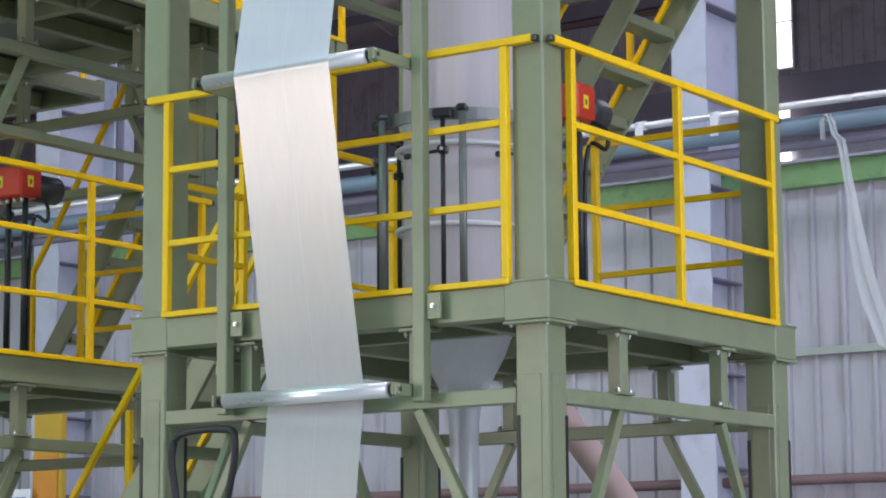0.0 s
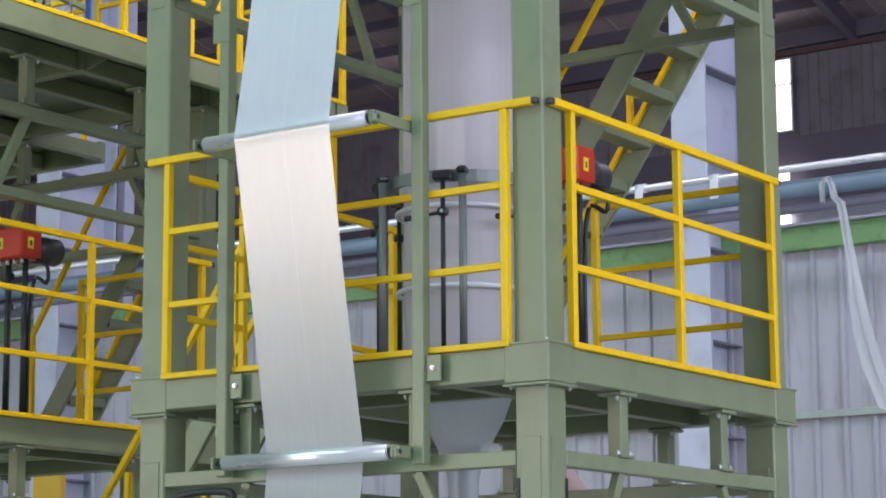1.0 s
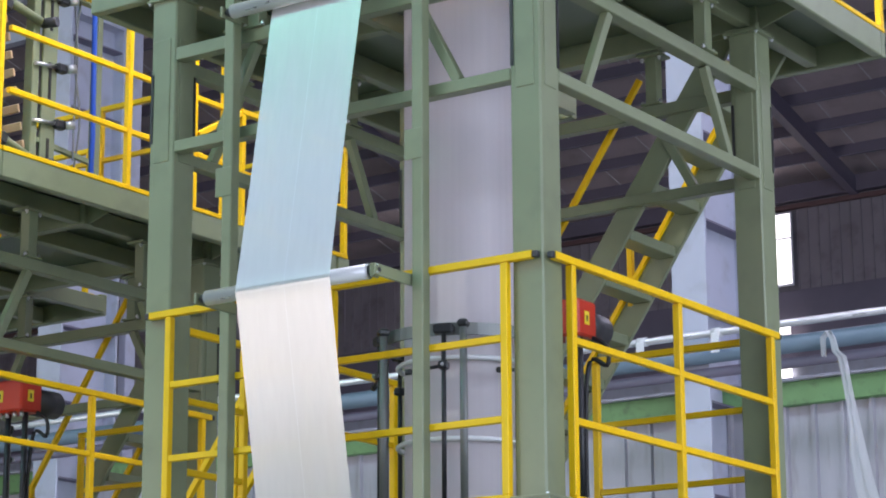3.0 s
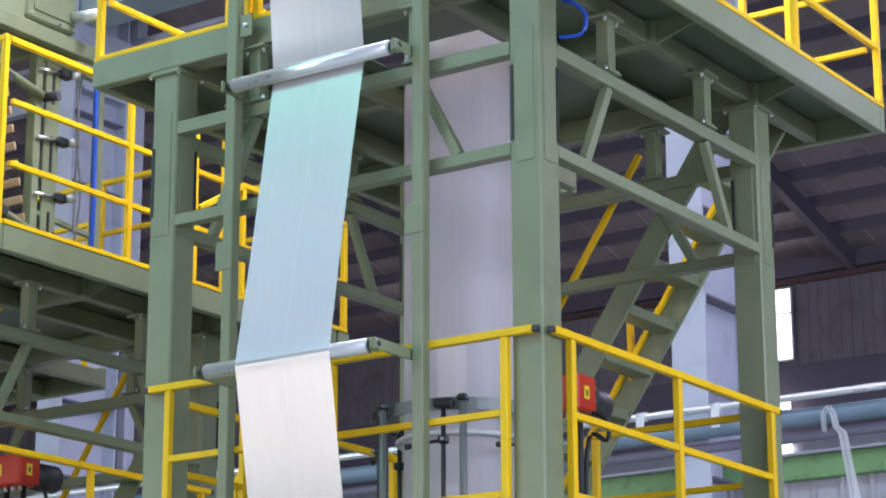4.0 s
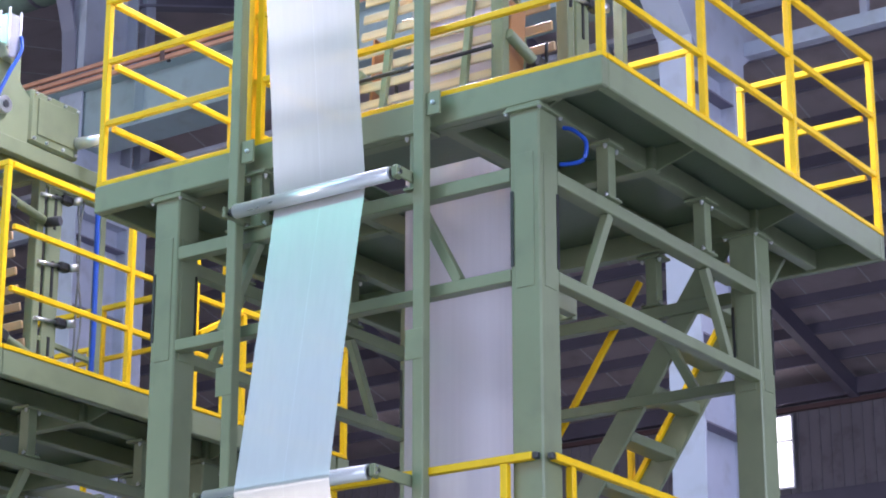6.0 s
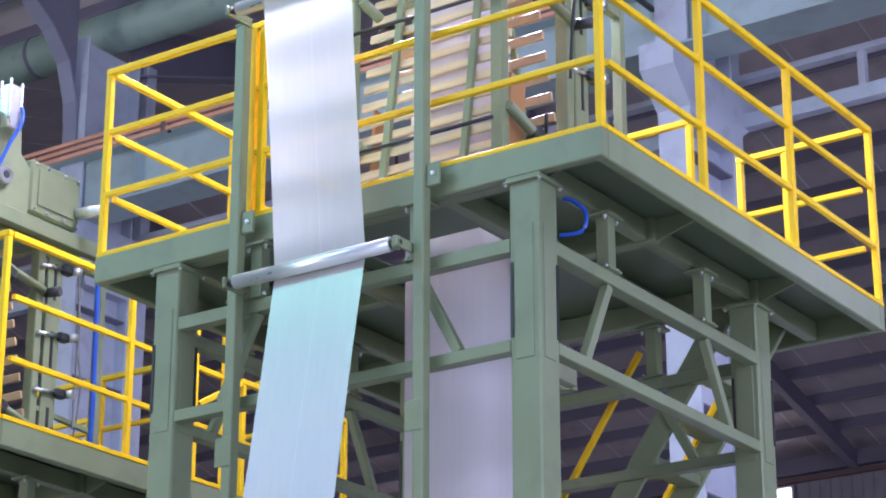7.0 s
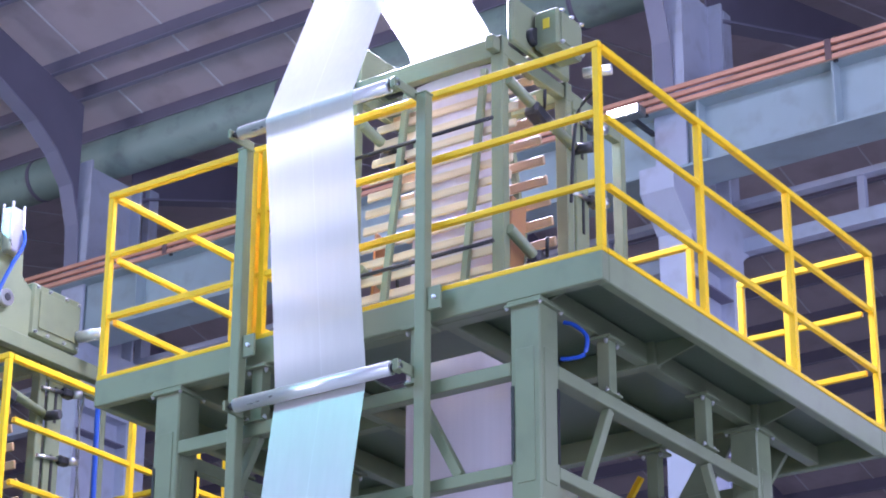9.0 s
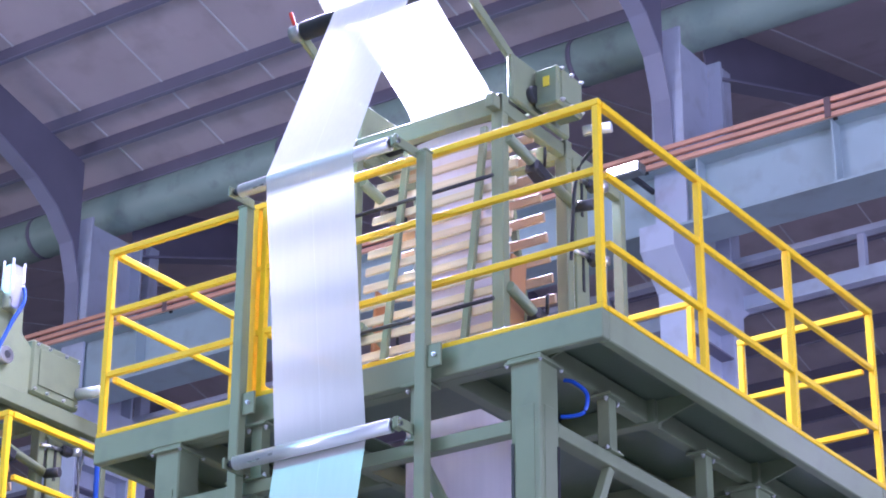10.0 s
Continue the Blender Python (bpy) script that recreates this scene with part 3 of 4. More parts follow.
def staircase(x_top, z_top, z_bot, y0, y1, label, rails=(), near=0.0, run=1.465):
    s = thing("staircase", label, "staircase", (x_top, y0, z_bot))
    H, w = z_top - z_bot, y1 - y0
    foot = -H / run
    d = Vector((1, 0, run)).normalized()
    nrm = Vector((-run, 0, 1)).normalized()
    for y in (0, w):
        part("stringer", bar(Vector((foot, y, 0.05)), Vector((0, y, H - 0.0)), 0.03, 0.145, 0.004, up=nrm), GREEN, s)
    n = round(H / 0.235)
    me = mesh_of("tread", block((-0.065, 0.018, -0.03), (0.065, w - 0.018, 0.03), 0.004), GREEN)
    for k in range(1, n):
        piece("tread", me, s, pose(foot + (k - 0.5) * H / n / run, 0, (k - 0.5) * H / n))
    off = nrm * 0.087
    part("edge_strip", bar(Vector((foot, w - 0.025, 0.05)) + off, Vector((0, w - 0.025, H)) + off, 0.03, 0.03, 0.003, up=nrm), YELLOW, s, "yellow painted edge strip")
    for h in rails:
        part("handrail", bar(Vector((foot, w, h + 0.2)), Vector((0, w, H + h)), 0.036, 0.036, 0.004), YELLOW, s, "yellow handrail")
    for k in range(3):
        f = 0.12 + 0.38 * k
        tall = max(rails) if rails else 0.6
        part("handrail_post", bar(Vector((foot * (1 - f), w, H * f + 0.08)), Vector((foot * (1 - f), w, H * f + tall)), 0.036, 0.036, 0.004), YELLOW, s)
    if near:
        side = w - 0.42
        a, b = Vector((-near, side, H - near * run)), Vector((-0.66, side, H - 0.66 * run))
        part("handrail", bar(a + Z * 0.81, b + Z * 0.81, 0.034, 0.034, 0.004), YELLOW, s, "yellow handrail")
        part("handrail_post", bar(a + Z * 0.82, Vector((a.x, a.y, max(a.z - 0.25, 0.0))), 0.036, 0.036, 0.004), YELLOW, s)
    return s


BUB = (-1.0875, 1.005)
tower((0, 0, 0), 3.0, 5.97, "tall green painted steel machine tower with two decks")
T2 = (-4.05, 0.2, 0)
tower(T2, 3.0, 5.28, "lower green painted steel machine tower with two decks")


def rails_of(ox, oy, z1, z2, main):
    name = "yellow welded guardrail on the green deck edge"
    f, s = D0 - 0.03, W1 + 0.03
    guardrail((-2.08 + ox, f + oy, z1), (-0.085 + ox, f + oy, z1), (0, 1.02, 1.995), name, (0.11, 0.13))
    guardrail((s + ox, 0.086 + oy, z1), (s + ox, 2.085 + oy, z1), (0, 0.998, 1.999), name, (0.13, 0.06))
    guardrail((-1.0 + ox, 2.2 + oy, z1), (-0.06 + ox, 2.2 + oy, z1), (0, 0.94), name)
    guardrail((W0 - 0.02 + ox, 0.10 + oy, z1), (W0 - 0.02 + ox, 0.72 + oy, z1), (0, 0.62), name)
    guardrail((W0 - 0.02 + ox, 1.28 + oy, z1), (W0 - 0.02 + ox, 2.08 + oy, z1), (0, 0.80), name)
    x0, x1, y0, y1 = -2.70 + ox, 0.43 + ox, -0.07 + oy, 3.03 + oy
    guardrail((x0, y0, z2), (x1, y0, z2), (0, 1.03, 1.09, 2.1, 3.13), name)
    if main:
        guardrail((x1, y0 + 0.05, z2), (x1, y1, z2), (0.96, 1.98, 3.05), name)
    else:
        guardrail((x1, y0 + 0.05, z2), (x1, y0 + 1.98, z2), (1.02, 1.62, 1.91), name)
        low = guardrail((x1, 2.27, z2), (x1, 3.35, z2), (0, 1.08), "low yellow guardrail beside the stair opening", levels=(0.35, 0.755))
        part("sloping_rail", bar((0, -0.43, 0.50), (0, -0.02, 0.74), 0.036, 0.036, 0.004), YELLOW, low)
        part("landing_edge", block((-0.06, 1.0, -0.15), (0.02, 1.12, -0.002), 0.004), GREEN, low, "green landing edge")
    guardrail((x0, y0 + 0.05, z2), (x0, y1, z2), (1.02, 2.03, 3.05), name)
    guardrail((-0.41 + ox, y1, z2), (x1 - 0.04, y1, z2), (0, 0.30), name)
    guardrail((x0 + 0.05, y1, z2), (-1.75 + ox, y1, z2), (0.1, 0.85), name)
    guardrail((-1.70 + ox, 2.34 + oy, z2), (-0.38 + ox, 2.34 + oy, z2), (0, 0.66, 1.32), name)


rails_of(0, 0, 3.0, 5.97, True)
rails_of(T2[0], T2[1], 3.0, 5.28, False)
staircase(-0.115, 5.90, 3.0, 2.245, 2.80, "steep green steel stair with yellow handrail between decks", (), 1.25)
staircase(T2[0] - 0.115, 5.21, 3.0, 2.62, 3.00, "steep green steel stair with yellow handrail between decks", (), 1.5)
staircase(-2.50, 3.0, 0.0, 0.75, 1.20, "steep green steel stair with yellow handrails to the lower deck", (0.64, 1.2))
staircase(T2[0] - 2.50, 3.0, 0.0, 0.95, 1.40, "steep green steel stair with yellow handrails to the lower deck", (0.64, 1.2))

# ---- film line ----
PX0, PX1, PY = -1.675, -0.525, -0.165    # posts of the roller stand
ROLLERS = [(-0.28, 2.553, 1), (-0.44, 4.057, -1), (-0.285, 5.545, 1), (-0.335, 7.038, -1)]   # y, z, the film's side


def film_frame():
    f = thing("roller_stand", "two slim green posts bolted to the deck edges", "roller stand", (0, 0, 2.5))
    for x in (PX0, PX1):
        p = part("post", bar((x, PY, 0), (x, PY, 4.53), 0.062, 0.062, 0.005, up=Y), GREEN, f)
        part("cap", bar((x, PY, 4.53), (x, PY, 4.54), 0.068, 0.068, 0.002, up=Y), GREEN, p)
        for z in (0.43, 3.41):
            part("angle_plate", block((x + 0.031, PY - 0.01, z - 0.06), (x + 0.11, PY + 0.005, z + 0.06), 0.003), GREEN, f)
            bolt(f, (x + 0.075, PY - 0.012, z), "-y")
        part("joint_plate", block((x - 0.07, PY - 0.036, 2.13), (x + 0.035, PY - 0.03, 2.28), 0.003), GREEN, f)
    return f


film_frame()


def guide_roller(y, z, reach_label):
    r = thing("guide_roller", "polished steel guide roller on green brackets" + reach_label, "roller", (0, y, z), "film guide rollers")
    part("shell", rod((-1.575, 0, 0), (-0.62, 0, 0), 0.0365, 32), CHROME, r)
    for x0, d in ((-1.575, -1), (-0.62, 1)):
        part("end_disc", rod((x0, 0, 0), (x0 + 0.006 * d, 0, 0), 0.030, 20), ZINC, r, "bright roller end disc")
        part("journal", rod((x0, 0, 0), (x0 + 0.06 * d, 0, 0), 0.012, 12), DARK, r, "dark shaft end")
        part("bearing", rod((x0 + 0.012 * d, 0, 0), (x0 + 0.03 * d, 0, 0), 0.021, 14), DARK, r)
        xb = x0 + 0.052 * d
        part("bracket", bar((xb, -0.035, 0), (xb, PY - y, 0), 0.014, 0.055, 0.003), GREEN, r)
        if d > 0:
            part("bearing_block", bar((xb - 0.02 * d, 0, -0.032), (xb - 0.02 * d, 0, 0.032), 0.028, 0.056, 0.008, up=Y), GREEN, r)
        for h in (-0.016, 0.016):
            part("screw", rod((xb + 0.006 * d, -0.02, h), (xb + 0.014 * d, -0.02, h), 0.006, 8), ZINC, r)
    return r


for ry, rz, side in ROLLERS:
    guide_roller(ry, rz, "")


def film_sheet():
    """One long web over the rollers, slightly cupped, with two thin gusset lines."""
    path = [(-0.44, 0.9)]
    for y, z, side in ROLLERS:
        for a in (-0.5, 0, 0.5):
            path.append((y + side * 0.038 * math.cos(a), z + 0.038 * math.sin(a)))
    top = (0.247, 8.327)
    for a in (150, 110, 70, 30):
        path.append((top[0] + 0.062 * math.cos(radians(a)), top[1] + 0.062 * math.sin(radians(a))))
    path.append((0.897, 7.997))
    path.append((0.960, 7.894))
    line = []
    for (y0, z0), (y1, z1) in zip(path, path[1:]):
        n = max(1, int(math.hypot(y1 - y0, z1 - z0) / 0.06))
        line += [(y0 + (y1 - y0) * i / n, z0 + (z1 - z0) * i / n) for i in range(n)]
    line.append(path[-1])
    bm = bmesh.new()
    rows = []
    cols = 18
    for i, (y, z) in enumerate(line):
        near = min(abs(z - r[1]) for r in ROLLERS)
        slack = min(1, near / 0.5)
        half = 0.279 - 0.005 * slack
        mid = float(np.interp(z, (2.55, 4.06, 5.545, 7.04, 8.3), (-1.068, -1.096, -1.075, -1.102, -1.112)))
        row = []
        for k in range(cols + 1):
            u = k / cols * 2 - 1
            wave = slack * 0.002 * (noise.noise(Vector((u * 4, z * 0.8, 3.3))) - 0.5 * u * u)
            row.append(bm.verts.new((mid + u * half, y + wave, z)))
        rows.append(row)
    for a, b in zip(rows, rows[1:]):
        for k in range(cols):
            bm.faces.new((a[k], a[k + 1], b[k + 1], b[k])).smooth = True
    lines = []
    for k in (9,):
        strip = bmesh.new()
        edge = [[strip.verts.new(r[k].co + Vector((0.012 + s, -0.0025, 0))) for s in (0, 0.0018)] for r in rows[:-8]]
        for a, b in zip(edge, edge[1:]):
            strip.faces.new((a[0], a[1], b[1], b[0]))
        lines.append(strip)
    web = tagged(part("film_web", bm, FILM), "milky plastic film web threaded over the steel rollers", "plastic film")
    for strip in lines:
        part("fold_line", strip, FOLD, web, "thin grey fold line of the gusset")
    return web


film_sheet()


def film_bubble():
    """The blown tube: narrow neck, cone, wide tube, flattened at the top."""
    cone = [(0.9, 0.066), (1.6, 0.067), (2.2, 0.069), (2.50, 0.076), (2.62, 0.098), (2.72, 0.15), (2.83, 0.21), (2.95, 0.255), (3.06, 0.281)]
    wide = [(3.06, 0.281), (3.14, 0.292), (3.3, 0.296), (4.1, 0.297), (5.1, 0.297), (6.11, 0.297)] + [(6.11 + 1.74 * k / 8, 0.297) for k in range(1, 9)]

    def skin(prof):
        bm = bmesh.new()
        rings = []
        n = 40
        for z, r in prof:
            flat = min(1, max(0, (z - 6.11) / 1.74))
            rx, ry = r * (1 - flat) + 0.277 * flat, r * (1 - flat) + 0.012 * flat
            rings.append([bm.verts.new((BUB[0] + rx * math.cos(k * math.tau / n), BUB[1] - 0.05 * flat + ry * math.sin(k * math.tau / n), z)) for k in range(n)])
        for a, b in zip(rings, rings[1:]):
            for k in range(n):
                bm.faces.new((a[k], a[(k + 1) % n], b[(k + 1) % n], b[k])).smooth = True
        return bm

    tube = tagged(part("film_bubble", skin(wide), TUBE), "translucent blown film tube rising through both decks", "film tube")
    part("film_cone", skin(cone), CONE, tube, "film neck and cone, set clearer and lighter against the deck's shade")
    at = Vector((BUB[0], BUB[1], 0))
    part("core_rod", rod(at + Z * 0.9, at + Z * 2.58, 0.027, 14), CORE, tube, "dark core rod inside the neck")
    part("core_cap", rod(at + Z * 2.58, at + Z * 2.70, 0.076, 20, r2=0.087), CORE, tube, "dark cap inside the cone")
    return tube


film_bubble()


def bubble_cage(ox, oy, z):
    cx, cy = BUB[0] + ox, BUB[1] + oy
    # Sized to keep its outline from the camera after the tube's shift.
    c = thing("bubble_cage", "dark steel bubble cage with rods and adjustable arms", "bubble cage", (cx, cy, z), "bubble cages", size=1.0247)
    ring = lambda r, h, t: hose([(r * math.cos(k * math.tau / 12), r * math.sin(k * math.tau / 12), h) for k in range(12)], t, 8, True)
    band = bmesh.new()
    loops = [[band.verts.new((r * math.cos(k * math.tau / 48), r * math.sin(k * math.tau / 48), h)) for k in range(48)] for r, h in ((0.405, 0.955), (0.405, 1.015), (0.39, 1.015), (0.39, 0.955))]
    for i in range(4):
        for k in range(48):
            band.faces.new((loops[i][k], loops[i][(k + 1) % 48], loops[(i + 1) % 4][(k + 1) % 48], loops[(i + 1) % 4][k]))
    part("ring", band, GREY, c, "flat grey steel ring")
    for h in (0.06, 0.46, 0.86):
        part("guide_ring", ring(0.322, h, 0.013), SIGN, c, "white plastic guide ring")
    for k in range(6):
        a = radians(-60 + 60 * k - 8)
        p = Vector((math.cos(a), math.sin(a), 0))
        t = Vector((-p.y, p.x, 0))
        part("rod", rod(p * 0.43 + Z * 0.0, p * 0.43 + Z * 1.0, 0.012, 10), DARK, c)
        part("pole", rod(p * 0.44 + t * 0.10, p * 0.44 + t * 0.10 + Z * 1.02, 0.019, 12), GREY, c, "grey guide pole")
        part("clamp_block", bar(p * 0.385 + Z * 0.98, p * 0.455 + Z * 0.98, 0.10, 0.05, 0.01), DARK, c)
        part("clamp_block", bar(p * 0.41 + t * 0.1 + Z * 1.0, p * 0.47 + t * 0.1 + Z * 1.0, 0.055, 0.035, 0.01), DARK, c)
        for h in (0.10, 0.80):
            part("clamp_block", bar(p * 0.405 + Z * h, p * 0.455 + Z * h, 0.05, 0.04, 0.008), DARK, c)
            arm = part("arm", rod(p * 0.43 + Z * h, p * 0.41 - t * 0.17 + Z * (h - 0.02), 0.009, 8), DARK, c, "black adjusting arm")
            part("knob", rod(p * 0.41 - t * 0.165 + Z * (h - 0.02), p * 0.408 - t * 0.195 + Z * (h - 0.023), 0.015, 10), DARK, arm)
            part("screw", rod(p * 0.455 + Z * h, p * 0.468 + Z * h, 0.010, 8), ZINC, c)
    return c


bubble_cage(0, 0, 3.0)
bubble_cage(T2[0], T2[1], 3.0)


def drive_box(x, y, z):
    d = thing("drive_box", "red drive box with yellow warning labels on a black motor", "drive box", (x, y, z), "red drive boxes")
    part("body", block((-0.12, -0.09, 0), (0.12, 0.09, 0.19), 0.012), RED, d)
    part("warning_label", block((-0.075, -0.094, 0.06), (-0.03, -0.091, 0.13), 0), LABEL, d, "yellow warning label")
    part("warning_mark", bar((-0.0525, -0.096, 0.078), (-0.0525, -0.096, 0.108), 0.012, 0.002, 0, up=Y), RUBBER, d)
    part("warning_mark", bar((0.1245, -0.0115, 0.078), (0.1245, -0.0115, 0.108), 0.002, 0.012, 0, up=Y), RUBBER, d)
    part("warning_label", block((0.1205, -0.035, 0.06), (0.1235, 0.012, 0.13), 0), LABEL, d, "yellow warning label")
    part("motor", rod((0.0, 0.09, 0.09), (0.0, 0.32, 0.09), 0.085, 16), DARK, d, "black motor")
    part("pole", rod((-0.07, 0, -1.0), (-0.07, 0, 0), 0.018, 10), DARK, d)
    part("pole", rod((0.07, 0, -1.0), (0.07, 0, 0), 0.018, 10), DARK, d)
    part("cable", hose([(0.12, 0.05, 0.0), (0.20, 0.05, -0.05), (0.2, 0.05, -0.15), (0.1, 0.05, -0.12), (0.08, 0.03, -0.4), (0.08, 0.03, -0.95)], 0.012), RUBBER, d)
    for k in range(4):
        part("gland", rod((-0.09 + 0.06 * k, -0.05, -0.03), (-0.09 + 0.06 * k, -0.05, 0), 0.012, 8), ZINC, d)
    return d


drive_box(-0.60, 1.25, 4.02)
drive_box(-4.45, 1.2, 4.02)


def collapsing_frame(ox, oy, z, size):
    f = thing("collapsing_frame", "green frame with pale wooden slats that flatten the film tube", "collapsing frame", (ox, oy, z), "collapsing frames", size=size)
    x0, x1, ya, yb, H = -1.36, -0.41, 0.38, 1.02, 1.62
    for x in (x0, x1):
        for y in (ya, yb):
            part("post", bar((x, y, -0.14), (x, y, H), 0.075, 0.06, 0.005, up=Y), GREEN, f)
    part("top_beam", bar((x0 - 0.04, ya, H - 0.06), (x1 + 0.04, ya, H - 0.06), 0.06, 0.11), GREEN, f)
    part("top_beam", bar((x0 - 0.04, yb, H - 0.06), (x1 + 0.04, yb, H - 0.06), 0.06, 0.11), GREEN, f)
    for x in (x0, x1):
        part("side_beam", bar((x, ya - 0.10, H - 0.065), (x, yb + 0.35, H - 0.065), 0.05, 0.08), GREEN, f)
        for h0, h1 in ((0.50, 0.30), (1.36, 1.22)):
            tube = part("side_tube", rod((x + 0.05, ya, h0), (x + 0.05, yb + 0.05, h1), 0.03, 14), GREEN, f)
            part("clamp", bar((x + 0.05, 0.60, h0 - 0.07), (x + 0.05, 0.76, h0 - 0.12), 0.085, 0.085, 0.015), DARK, tube, "black clamp")
            part("lever", rod((x + 0.09, 0.68, h0 - 0.06), (x + 0.13, 0.62, h0 + 0.02), 0.010, 8), DARK, tube)
            part("end_knob", rod((x + 0.05, yb + 0.03, h1), (x + 0.15, yb + 0.06, h1), 0.032, 12), DARK, f)
    pale, tan = (mesh_of("slat", block((-0.47, -0.009, -0.026), (0.47, 0.009, 0.026), 0.005), m) for m in (WOOD, TAN))
    cx = (x0 + x1) / 2
    for y0, y1, tilt, slat in ((0.365, 0.60, 9, pale), (1.06, 0.72, -13, tan)):
        for k in range(14):
            u = k / 13
            piece("slat", slat, f, pose(cx, y0 + (y1 - y0) * u, 0.10 + 1.42 * u, -tilt))
        for x in (x0 + 0.22, x1 - 0.22):
            part("slat_rail", bar((x, y0 - math.copysign(0.03, tilt), 0.02), (x, y1 - math.copysign(0.03, tilt), 1.58), 0.04, 0.03, 0.003), GREEN, f)
    # End boards of the slat panels beside the tube.
    for x in (x0 + 0.06, x1 - 0.02):
        part("side_slats", bar((x, 0.52, 0.05), (x, 0.58, 0.75), 0.02, 0.14, 0.005, up=Y), BROWN, f, "brown side board")
    # Slotted side plate with three clamps, and a slim outer post.
    part("side_plate", bar((x1 + 0.03, 1.14, -0.12), (x1 + 0.03, 1.14, 1.50), 0.02, 0.13, 0.004, up=Y), GREEN, f)
    for h in (0.25, 0.75, 1.20):
        part("slot", bar((x1 + 0.042, 1.14, h), (x1 + 0.042, 1.14, h + 0.24), 0.006, 0.022, 0, up=Y), RUBBER, f, "dark slot in the side plate")
    part("outer_post", bar((x1 + 0.02, 1.58, -0.14), (x1 + 0.02, 1.58, 1.52), 0.06, 0.05, 0.004, up=Y), GREEN, f)
    part("outer_rail", bar((x1 + 0.02, 1.05, 0.47), (x1 + 0.02, 1.58, 0.43), 0.03, 0.035, 0.004), GREEN, f)
    part("outer_rail", bar((x1 + 0.02, 1.05, 1.50), (x1 + 0.02, 1.58, 1.50), 0.05, 0.06, 0.004), GREEN, f)
    for h in (0.60, 0.97, 1.42):
        clamp = part("clamp", bar((x1 + 0.05, 1.18, h), (x1 + 0.05, 1.27, h), 0.06, 0.06, 0.012), DARK, f, "black clamp")
        part("knob", rod((x1 + 0.07, 1.26, h), (x1 + 0.10, 1.31, h + 0.01), 0.028, 14), ZINC, clamp, "bright steel knob")
        part("spindle", rod((x1 + 0.05, 1.0, h - 0.02), (x1 + 0.05, 1.2, h), 0.012, 10), ZINC, clamp)
    part("cable", hose([(x1 + 0.02, 1.36, 1.5), (x1 + 0.05, 1.37, 1.1), (x1 + 0.03, 1.38, 0.7), (x1 + 0.05, 1.36, 0.4)], 0.007), GREY, f)
    part("cable", hose([(x1 + 0.02, 1.42, 1.5), (x1 + 0.0, 1.40, 1.1), (x1 + 0.03, 1.43, 0.7), (x1 + 0.02, 1.40, 0.35)], 0.007), GREY, f)
    for h in (0.42, 1.12):
        part("tie_rod", rod((x0 - 0.1, 0.31, h), (x1, 0.31, h), 0.011, 10), DARK, f, "dark threaded tie rod")
    return f


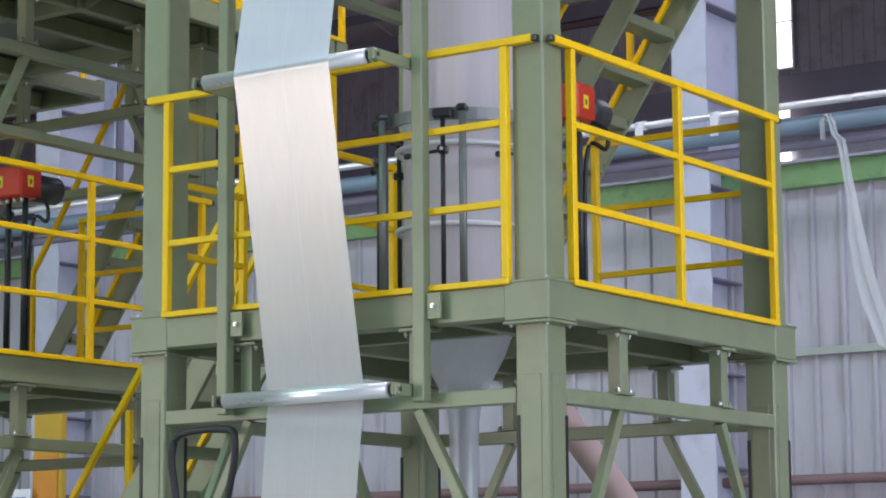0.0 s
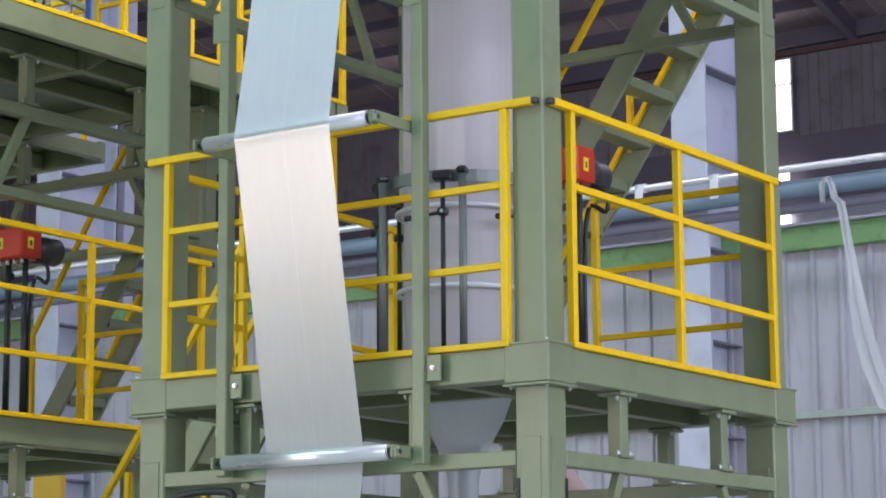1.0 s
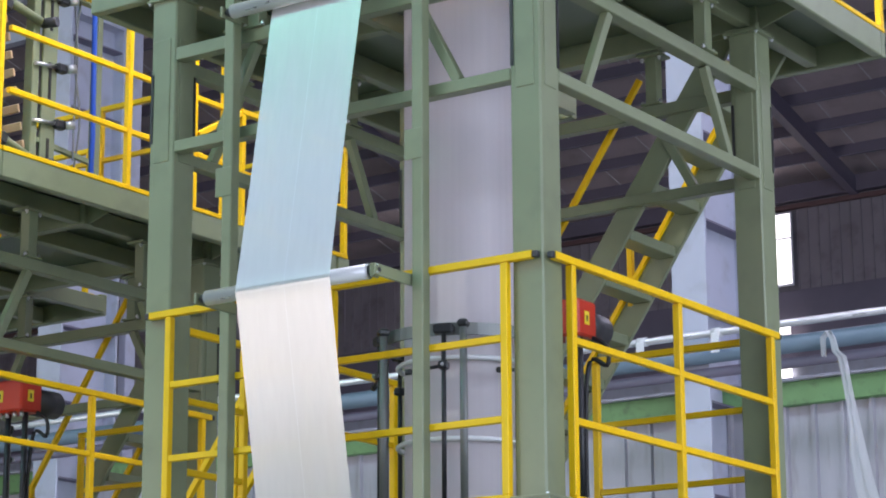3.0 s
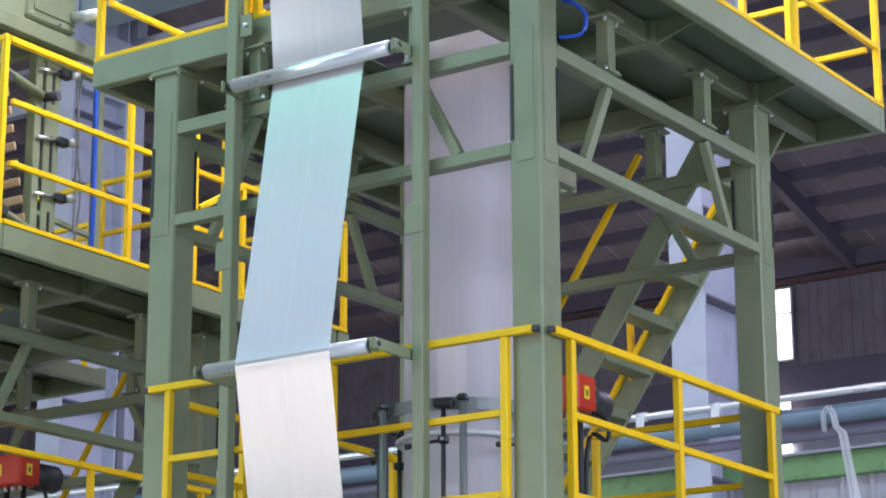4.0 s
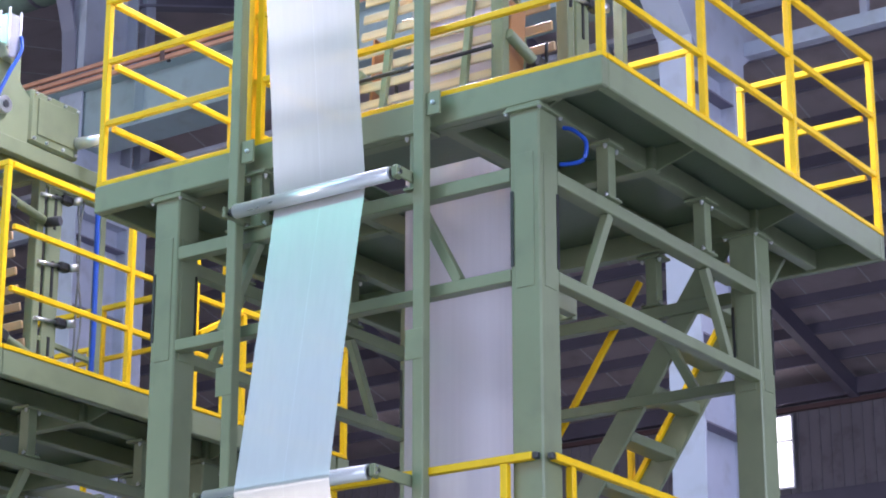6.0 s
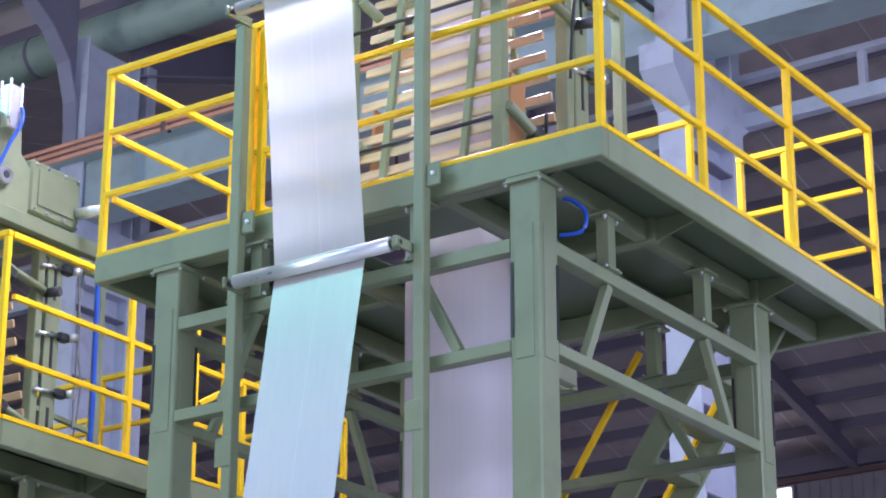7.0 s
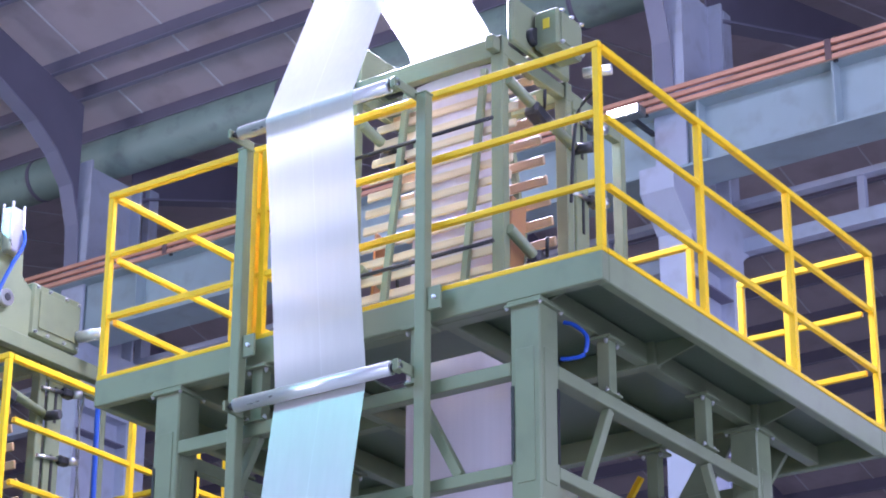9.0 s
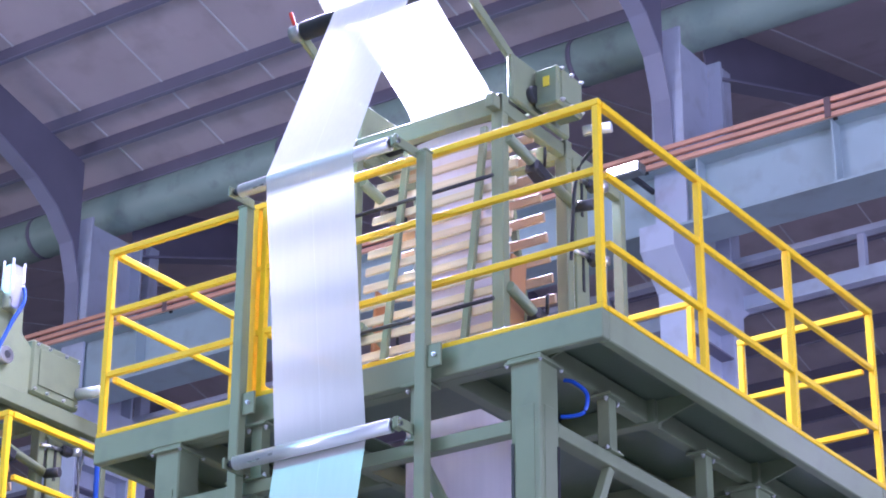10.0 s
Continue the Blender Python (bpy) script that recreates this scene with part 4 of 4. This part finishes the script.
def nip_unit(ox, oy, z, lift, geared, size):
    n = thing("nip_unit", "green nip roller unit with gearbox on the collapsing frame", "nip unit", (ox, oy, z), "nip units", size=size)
    part("nip_roller", rod((-1.33, 0.64, 0.06), (-0.42, 0.64, 0.06), 0.055, 24), RUBBER, n, "black rubber nip roller")
    part("nip_roller", rod((-1.33, 0.73, 0.10), (-0.42, 0.73, 0.10), 0.05, 24), CHROME, n, "steel nip roller")
    for x in (-1.37, -0.37):
        part("side_plate", block((x - 0.02, 0.42, -0.02), (x + 0.02, 1.0, 0.26), 0.01), GREEN, n)
        part("end_cap", rod((x, 0.60, 0.07), (x + 0.06, 0.60, 0.07), 0.05, 16), DARK, n)
    if geared:
        part("gearbox", block((-0.33, 0.60, -0.01), (-0.18, 0.86, 0.22), 0.012), GREEN, n, "green gearbox with warning label")
        part("cover_plate", block((-0.18, 0.63, 0.02), (-0.172, 0.83, 0.19), 0.003), GREEN, n)
        part("warning_label", block((-0.27, 0.594, 0.10), (-0.23, 0.598, 0.16), 0), LABEL, n, "yellow warning label")
        for y in (0.63, 0.73, 0.83):
            bolt(n, (-0.172, y, 0.01), "+x")
            bolt(n, (-0.172, y, 0.20), "+x")
        part("cylinder", rod((-0.18, 0.86, -0.08), (-0.03, 0.90, -0.08), 0.03, 14), CHROME, n, "pneumatic cylinder")
        part("hose", hose([(-0.12, 0.86, -0.08), (-0.10, 0.84, -0.2), (-0.22, 0.84, -0.35), (-0.30, 0.9, -0.8)], 0.010), RUBBER, n, "black air hose")
    else:
        part("bed_beam", bar((-0.30, -0.05, -0.03), (-0.30, 1.45, -0.03), 0.07, 0.10), GREEN, n)
        part("drive_plate", block((-0.36, 0.35, 0.02), (-0.33, 0.95, 0.28), 0.01), GREEN, n)
        part("gearbox", block((-0.50, 0.80, 0.06), (-0.30, 1.25, 0.42), 0.015), GREEN, n, "large green gearbox with bolted cover")
        part("cover_plate", block((-0.30, 0.86, 0.12), (-0.29, 1.20, 0.37), 0.004), GREEN, n)
        for y in (0.84, 0.95, 1.1, 1.22):
            for h in (0.09, 0.39):
                bolt(n, (-0.298, y, h), "+x")
        part("cylinder", rod((-0.29, 1.22, 0.17), (-0.10, 1.26, 0.17), 0.04, 14), CHROME, n, "pneumatic cylinder")
        plate = part("side_plate", prism([(0.28, 0.02), (0.28, 0.62), (0.66, 0.62), (0.67, 0.40), (0.76, 0.33), (0.76, 0.02)], 0.015), GREEN, n, "large green bearing plate")
        plate.location = (-0.29, 0, 0)
        cyl = part("cylinder", bar((-0.25, 0.53, 0.50), (-0.25, 0.53, 0.80), 0.09, 0.11, 0.008, up=Y), ZINC, n, "upright square pneumatic cylinder")
        for i, j in ((-0.04, -0.05), (-0.04, 0.05), (0.04, -0.05), (0.04, 0.05)):
            part("tie_bolt", rod((-0.25 + i, 0.53 + j, 0.50), (-0.25 + i, 0.53 + j, 0.83), 0.010, 8), CHROME, cyl)
        part("bearing", rod((-0.275, 0.52, 0.20), (-0.235, 0.52, 0.20), 0.055, 18), ZINC, n, "steel bearing with black bore")
        part("bore", rod((-0.236, 0.52, 0.20), (-0.230, 0.52, 0.20), 0.025, 14), DARK, n)
        part("hose", hose([(-0.20, 0.58, 0.66), (-0.18, 0.57, 0.56), (-0.20, 0.50, 0.40), (-0.22, 0.44, 0.24), (-0.24, 0.40, 0.12)], 0.013), BLUE, n, "blue air hose")
    for x in (-1.45, -0.40):
        part("arm", bar((x, 0.62, 0.20), (x, -0.05, 0.20 + lift), 0.03, 0.06, 0.004), GREEN, n)
    y, h = -0.03, 0.20 + lift
    part("top_roller", rod((-1.42, y, h), (-0.45, y, h), 0.055, 28), DARK, n, "dark rubber-coated top roller")
    part("top_shaft", rod((-1.52, y, h), (-0.38, y, h), 0.018, 14), ZINC, n)
    for x in (-1.47, -0.43):
        part("bearing", rod((x - 0.03, y, h), (x + 0.03, y, h), 0.05, 16), GREY, n)
        part("handle", rod((x, y, h), (x - 0.02, y - 0.04, h + 0.12), 0.012, 8), RED, n)
    return n


# Sites and sizes scaled outwards from the camera, to fit its view.
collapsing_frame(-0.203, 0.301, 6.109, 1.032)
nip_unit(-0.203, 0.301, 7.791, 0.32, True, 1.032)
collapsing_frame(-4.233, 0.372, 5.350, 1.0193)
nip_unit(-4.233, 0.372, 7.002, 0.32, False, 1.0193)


# ---- lamps, hoses and clutter ----
def hanging_flood(at, target, stem):
    """A round floodlight hung from the roof and turned to the film."""
    l = thing("hanging_floodlight", "glaring round floodlight hung from the roof above the machine", "lamp", at)
    turn = (Vector(at) - Vector(target)).to_track_quat("Z", "Y").to_matrix().to_4x4()
    for name, bm, mat in (("reflector", rod((0, 0, 0.03), (0, 0, 0.30), 0.30, 28, r2=0.12), GREY), ("lamp_face", rod((0, 0, 0.0), (0, 0, 0.025), 0.28, 28), LAMP), ("driver", rod((0, 0, 0.30), (0, 0, 0.42), 0.10, 20), DARK)):
        bm.transform(turn)
        part(name, bm, mat, l)
    top = turn @ Vector((0, 0, 0.38))
    part("stem", rod(top, (top.x, top.y, stem), 0.015, 8), DARK, l)
    area_light("floodlight", Vector(at) + turn.to_3x3() @ Vector((0, 0, -0.03)), target, 1.1, 1.1, 1150, (0.82, 0.88, 1.0))
    return l


hanging_flood((-2.34, 1.70, 9.585), (-1.1, 0.1, 8.25), 8.3)

hose_ob = part("blue_hose", hose([(0.10, 0.12, 5.75), (0.15, 0.13, 5.73), (0.20, 0.16, 5.67), (0.19, 0.15, 5.58), (0.13, 0.12, 5.56), (0.09, 0.10, 5.56)], 0.011), BLUE)
tagged(hose_ob, "blue air hose looped under the upper deck", "hose")
loop = part("cable_loop", hose([(-1.98, -0.18, 2.2), (-1.99, -0.18, 2.34), (-1.93, -0.18, 2.42), (-1.66, -0.18, 2.43), (-1.60, -0.18, 2.38), (-1.62, -0.18, 2.2), (-1.72, -0.18, 1.9), (-1.9, -0.18, 1.9)], 0.018, 8, True), RUBBER)
tagged(loop, "black cable loop hanging below the lower deck", "cable")


def hanging_wrap():
    bm = bmesh.new()
    pts = [(-3.47, 10.47, 5.74), (-3.46, 10.44, 5.90), (-3.41, 10.44, 5.96), (-3.36, 10.42, 5.88), (-3.33, 10.40, 5.76), (-3.27, 10.40, 5.70), (-3.235, 10.42, 5.43), (-3.185, 10.42, 5.11), (-3.16, 10.42, 4.80), (-3.10, 10.42, 4.48), (-3.01, 10.42, 4.17), (-2.87, 10.42, 3.80)]
    wid = (0.05, 0.06, 0.06, 0.06, 0.06, 0.07, 0.06, 0.07, 0.13, 0.15, 0.16, 0.15)
    rows = []
    for i, (p, w) in enumerate(zip(pts, wid)):
        rows.append([bm.verts.new((p[0] + w * (k / 6 - 0.5) * 2 * 0.62, p[1] + 0.03 * math.sin(k * 1.9 + 0.4 * i), p[2] + 0.01 * math.cos(k * 2.3))) for k in range(7)])
    for a, b in zip(rows, rows[1:]):
        for k in range(6):
            bm.faces.new((a[k], a[k + 1], b[k + 1], b[k])).smooth = True
    return tagged(part("plastic_wrap", bm, WRAP), "loose white plastic wrap hung over the pipe", "plastic wrap")


hanging_wrap()


# Glowing box added to stand for a white glint on the conductor bars.
def glare_box(x, y, z):
    l = thing("glare_box", "glowing box added for a white glare beside the crane girder", "lamp", (x, y, z))
    part("housing", block((-0.20, 0, -0.06), (0.20, 0.16, 0.06), 0.02), GREY, l)
    part("lamp_face", block((-0.18, -0.012, -0.045), (0.18, 0.0, 0.045), 0.004), LAMP, l)
    part("arm", bar((0, 0.16, 0), (0, 0.66, 0), 0.05, 0.05), DARK, l)
    return l


glare_box(-5.20, 10.1, 12.60)


def cabinet():
    c = thing("control_cabinet", "tall yellow control cabinet with orange lower panel on the floor", "cabinet", (-8.70, 6, 0))
    part("body", block((-0.31, 0, 0), (0.02, 0.10, 3.25), 0.02), OCHRE, c)
    part("panel", block((-0.29, -0.02, 2.10), (0.0, -0.002, 2.88), 0.01), ORANGE, c, "orange-brown panel")
    sign = thing("notice_sign", "white notice sign with blue bars beside the cabinet", "sign", (-9.1, 5.9, 2.2))
    part("board", block((-0.12, 0, 0), (0.16, 0.015, 0.38), 0.004), SIGN, sign)
    for k in range(3):
        part("print_bar", block((-0.08, -0.004, 0.08 + 0.1 * k), (0.12, -0.001, 0.11 + 0.1 * k), 0), BLUE, sign)
    part("stake", block((-0.02, 0.016, -2.2), (0.04, 0.05, 0.3), 0.004), GREY, sign)


cabinet()
tagged(part("air_duct", hose([(-1.95, 3.3, 2.75), (-1.75, 3.3, 2.50), (-1.45, 3.3, 2.10), (-1.2, 3.3, 1.5), (-1.1, 3.3, 0.02)], 0.09, 14), PINK), "dusty pink flexible air duct rising from the floor", "air duct")
tagged(part("air_hose", hose([(-4.36, 1.665, 6.80), (-4.36, 1.675, 6.2), (-4.35, 1.67, 5.8), (-4.36, 1.66, 5.27)], 0.018), BLUE), "blue air hose hanging down to the deck", "hose")
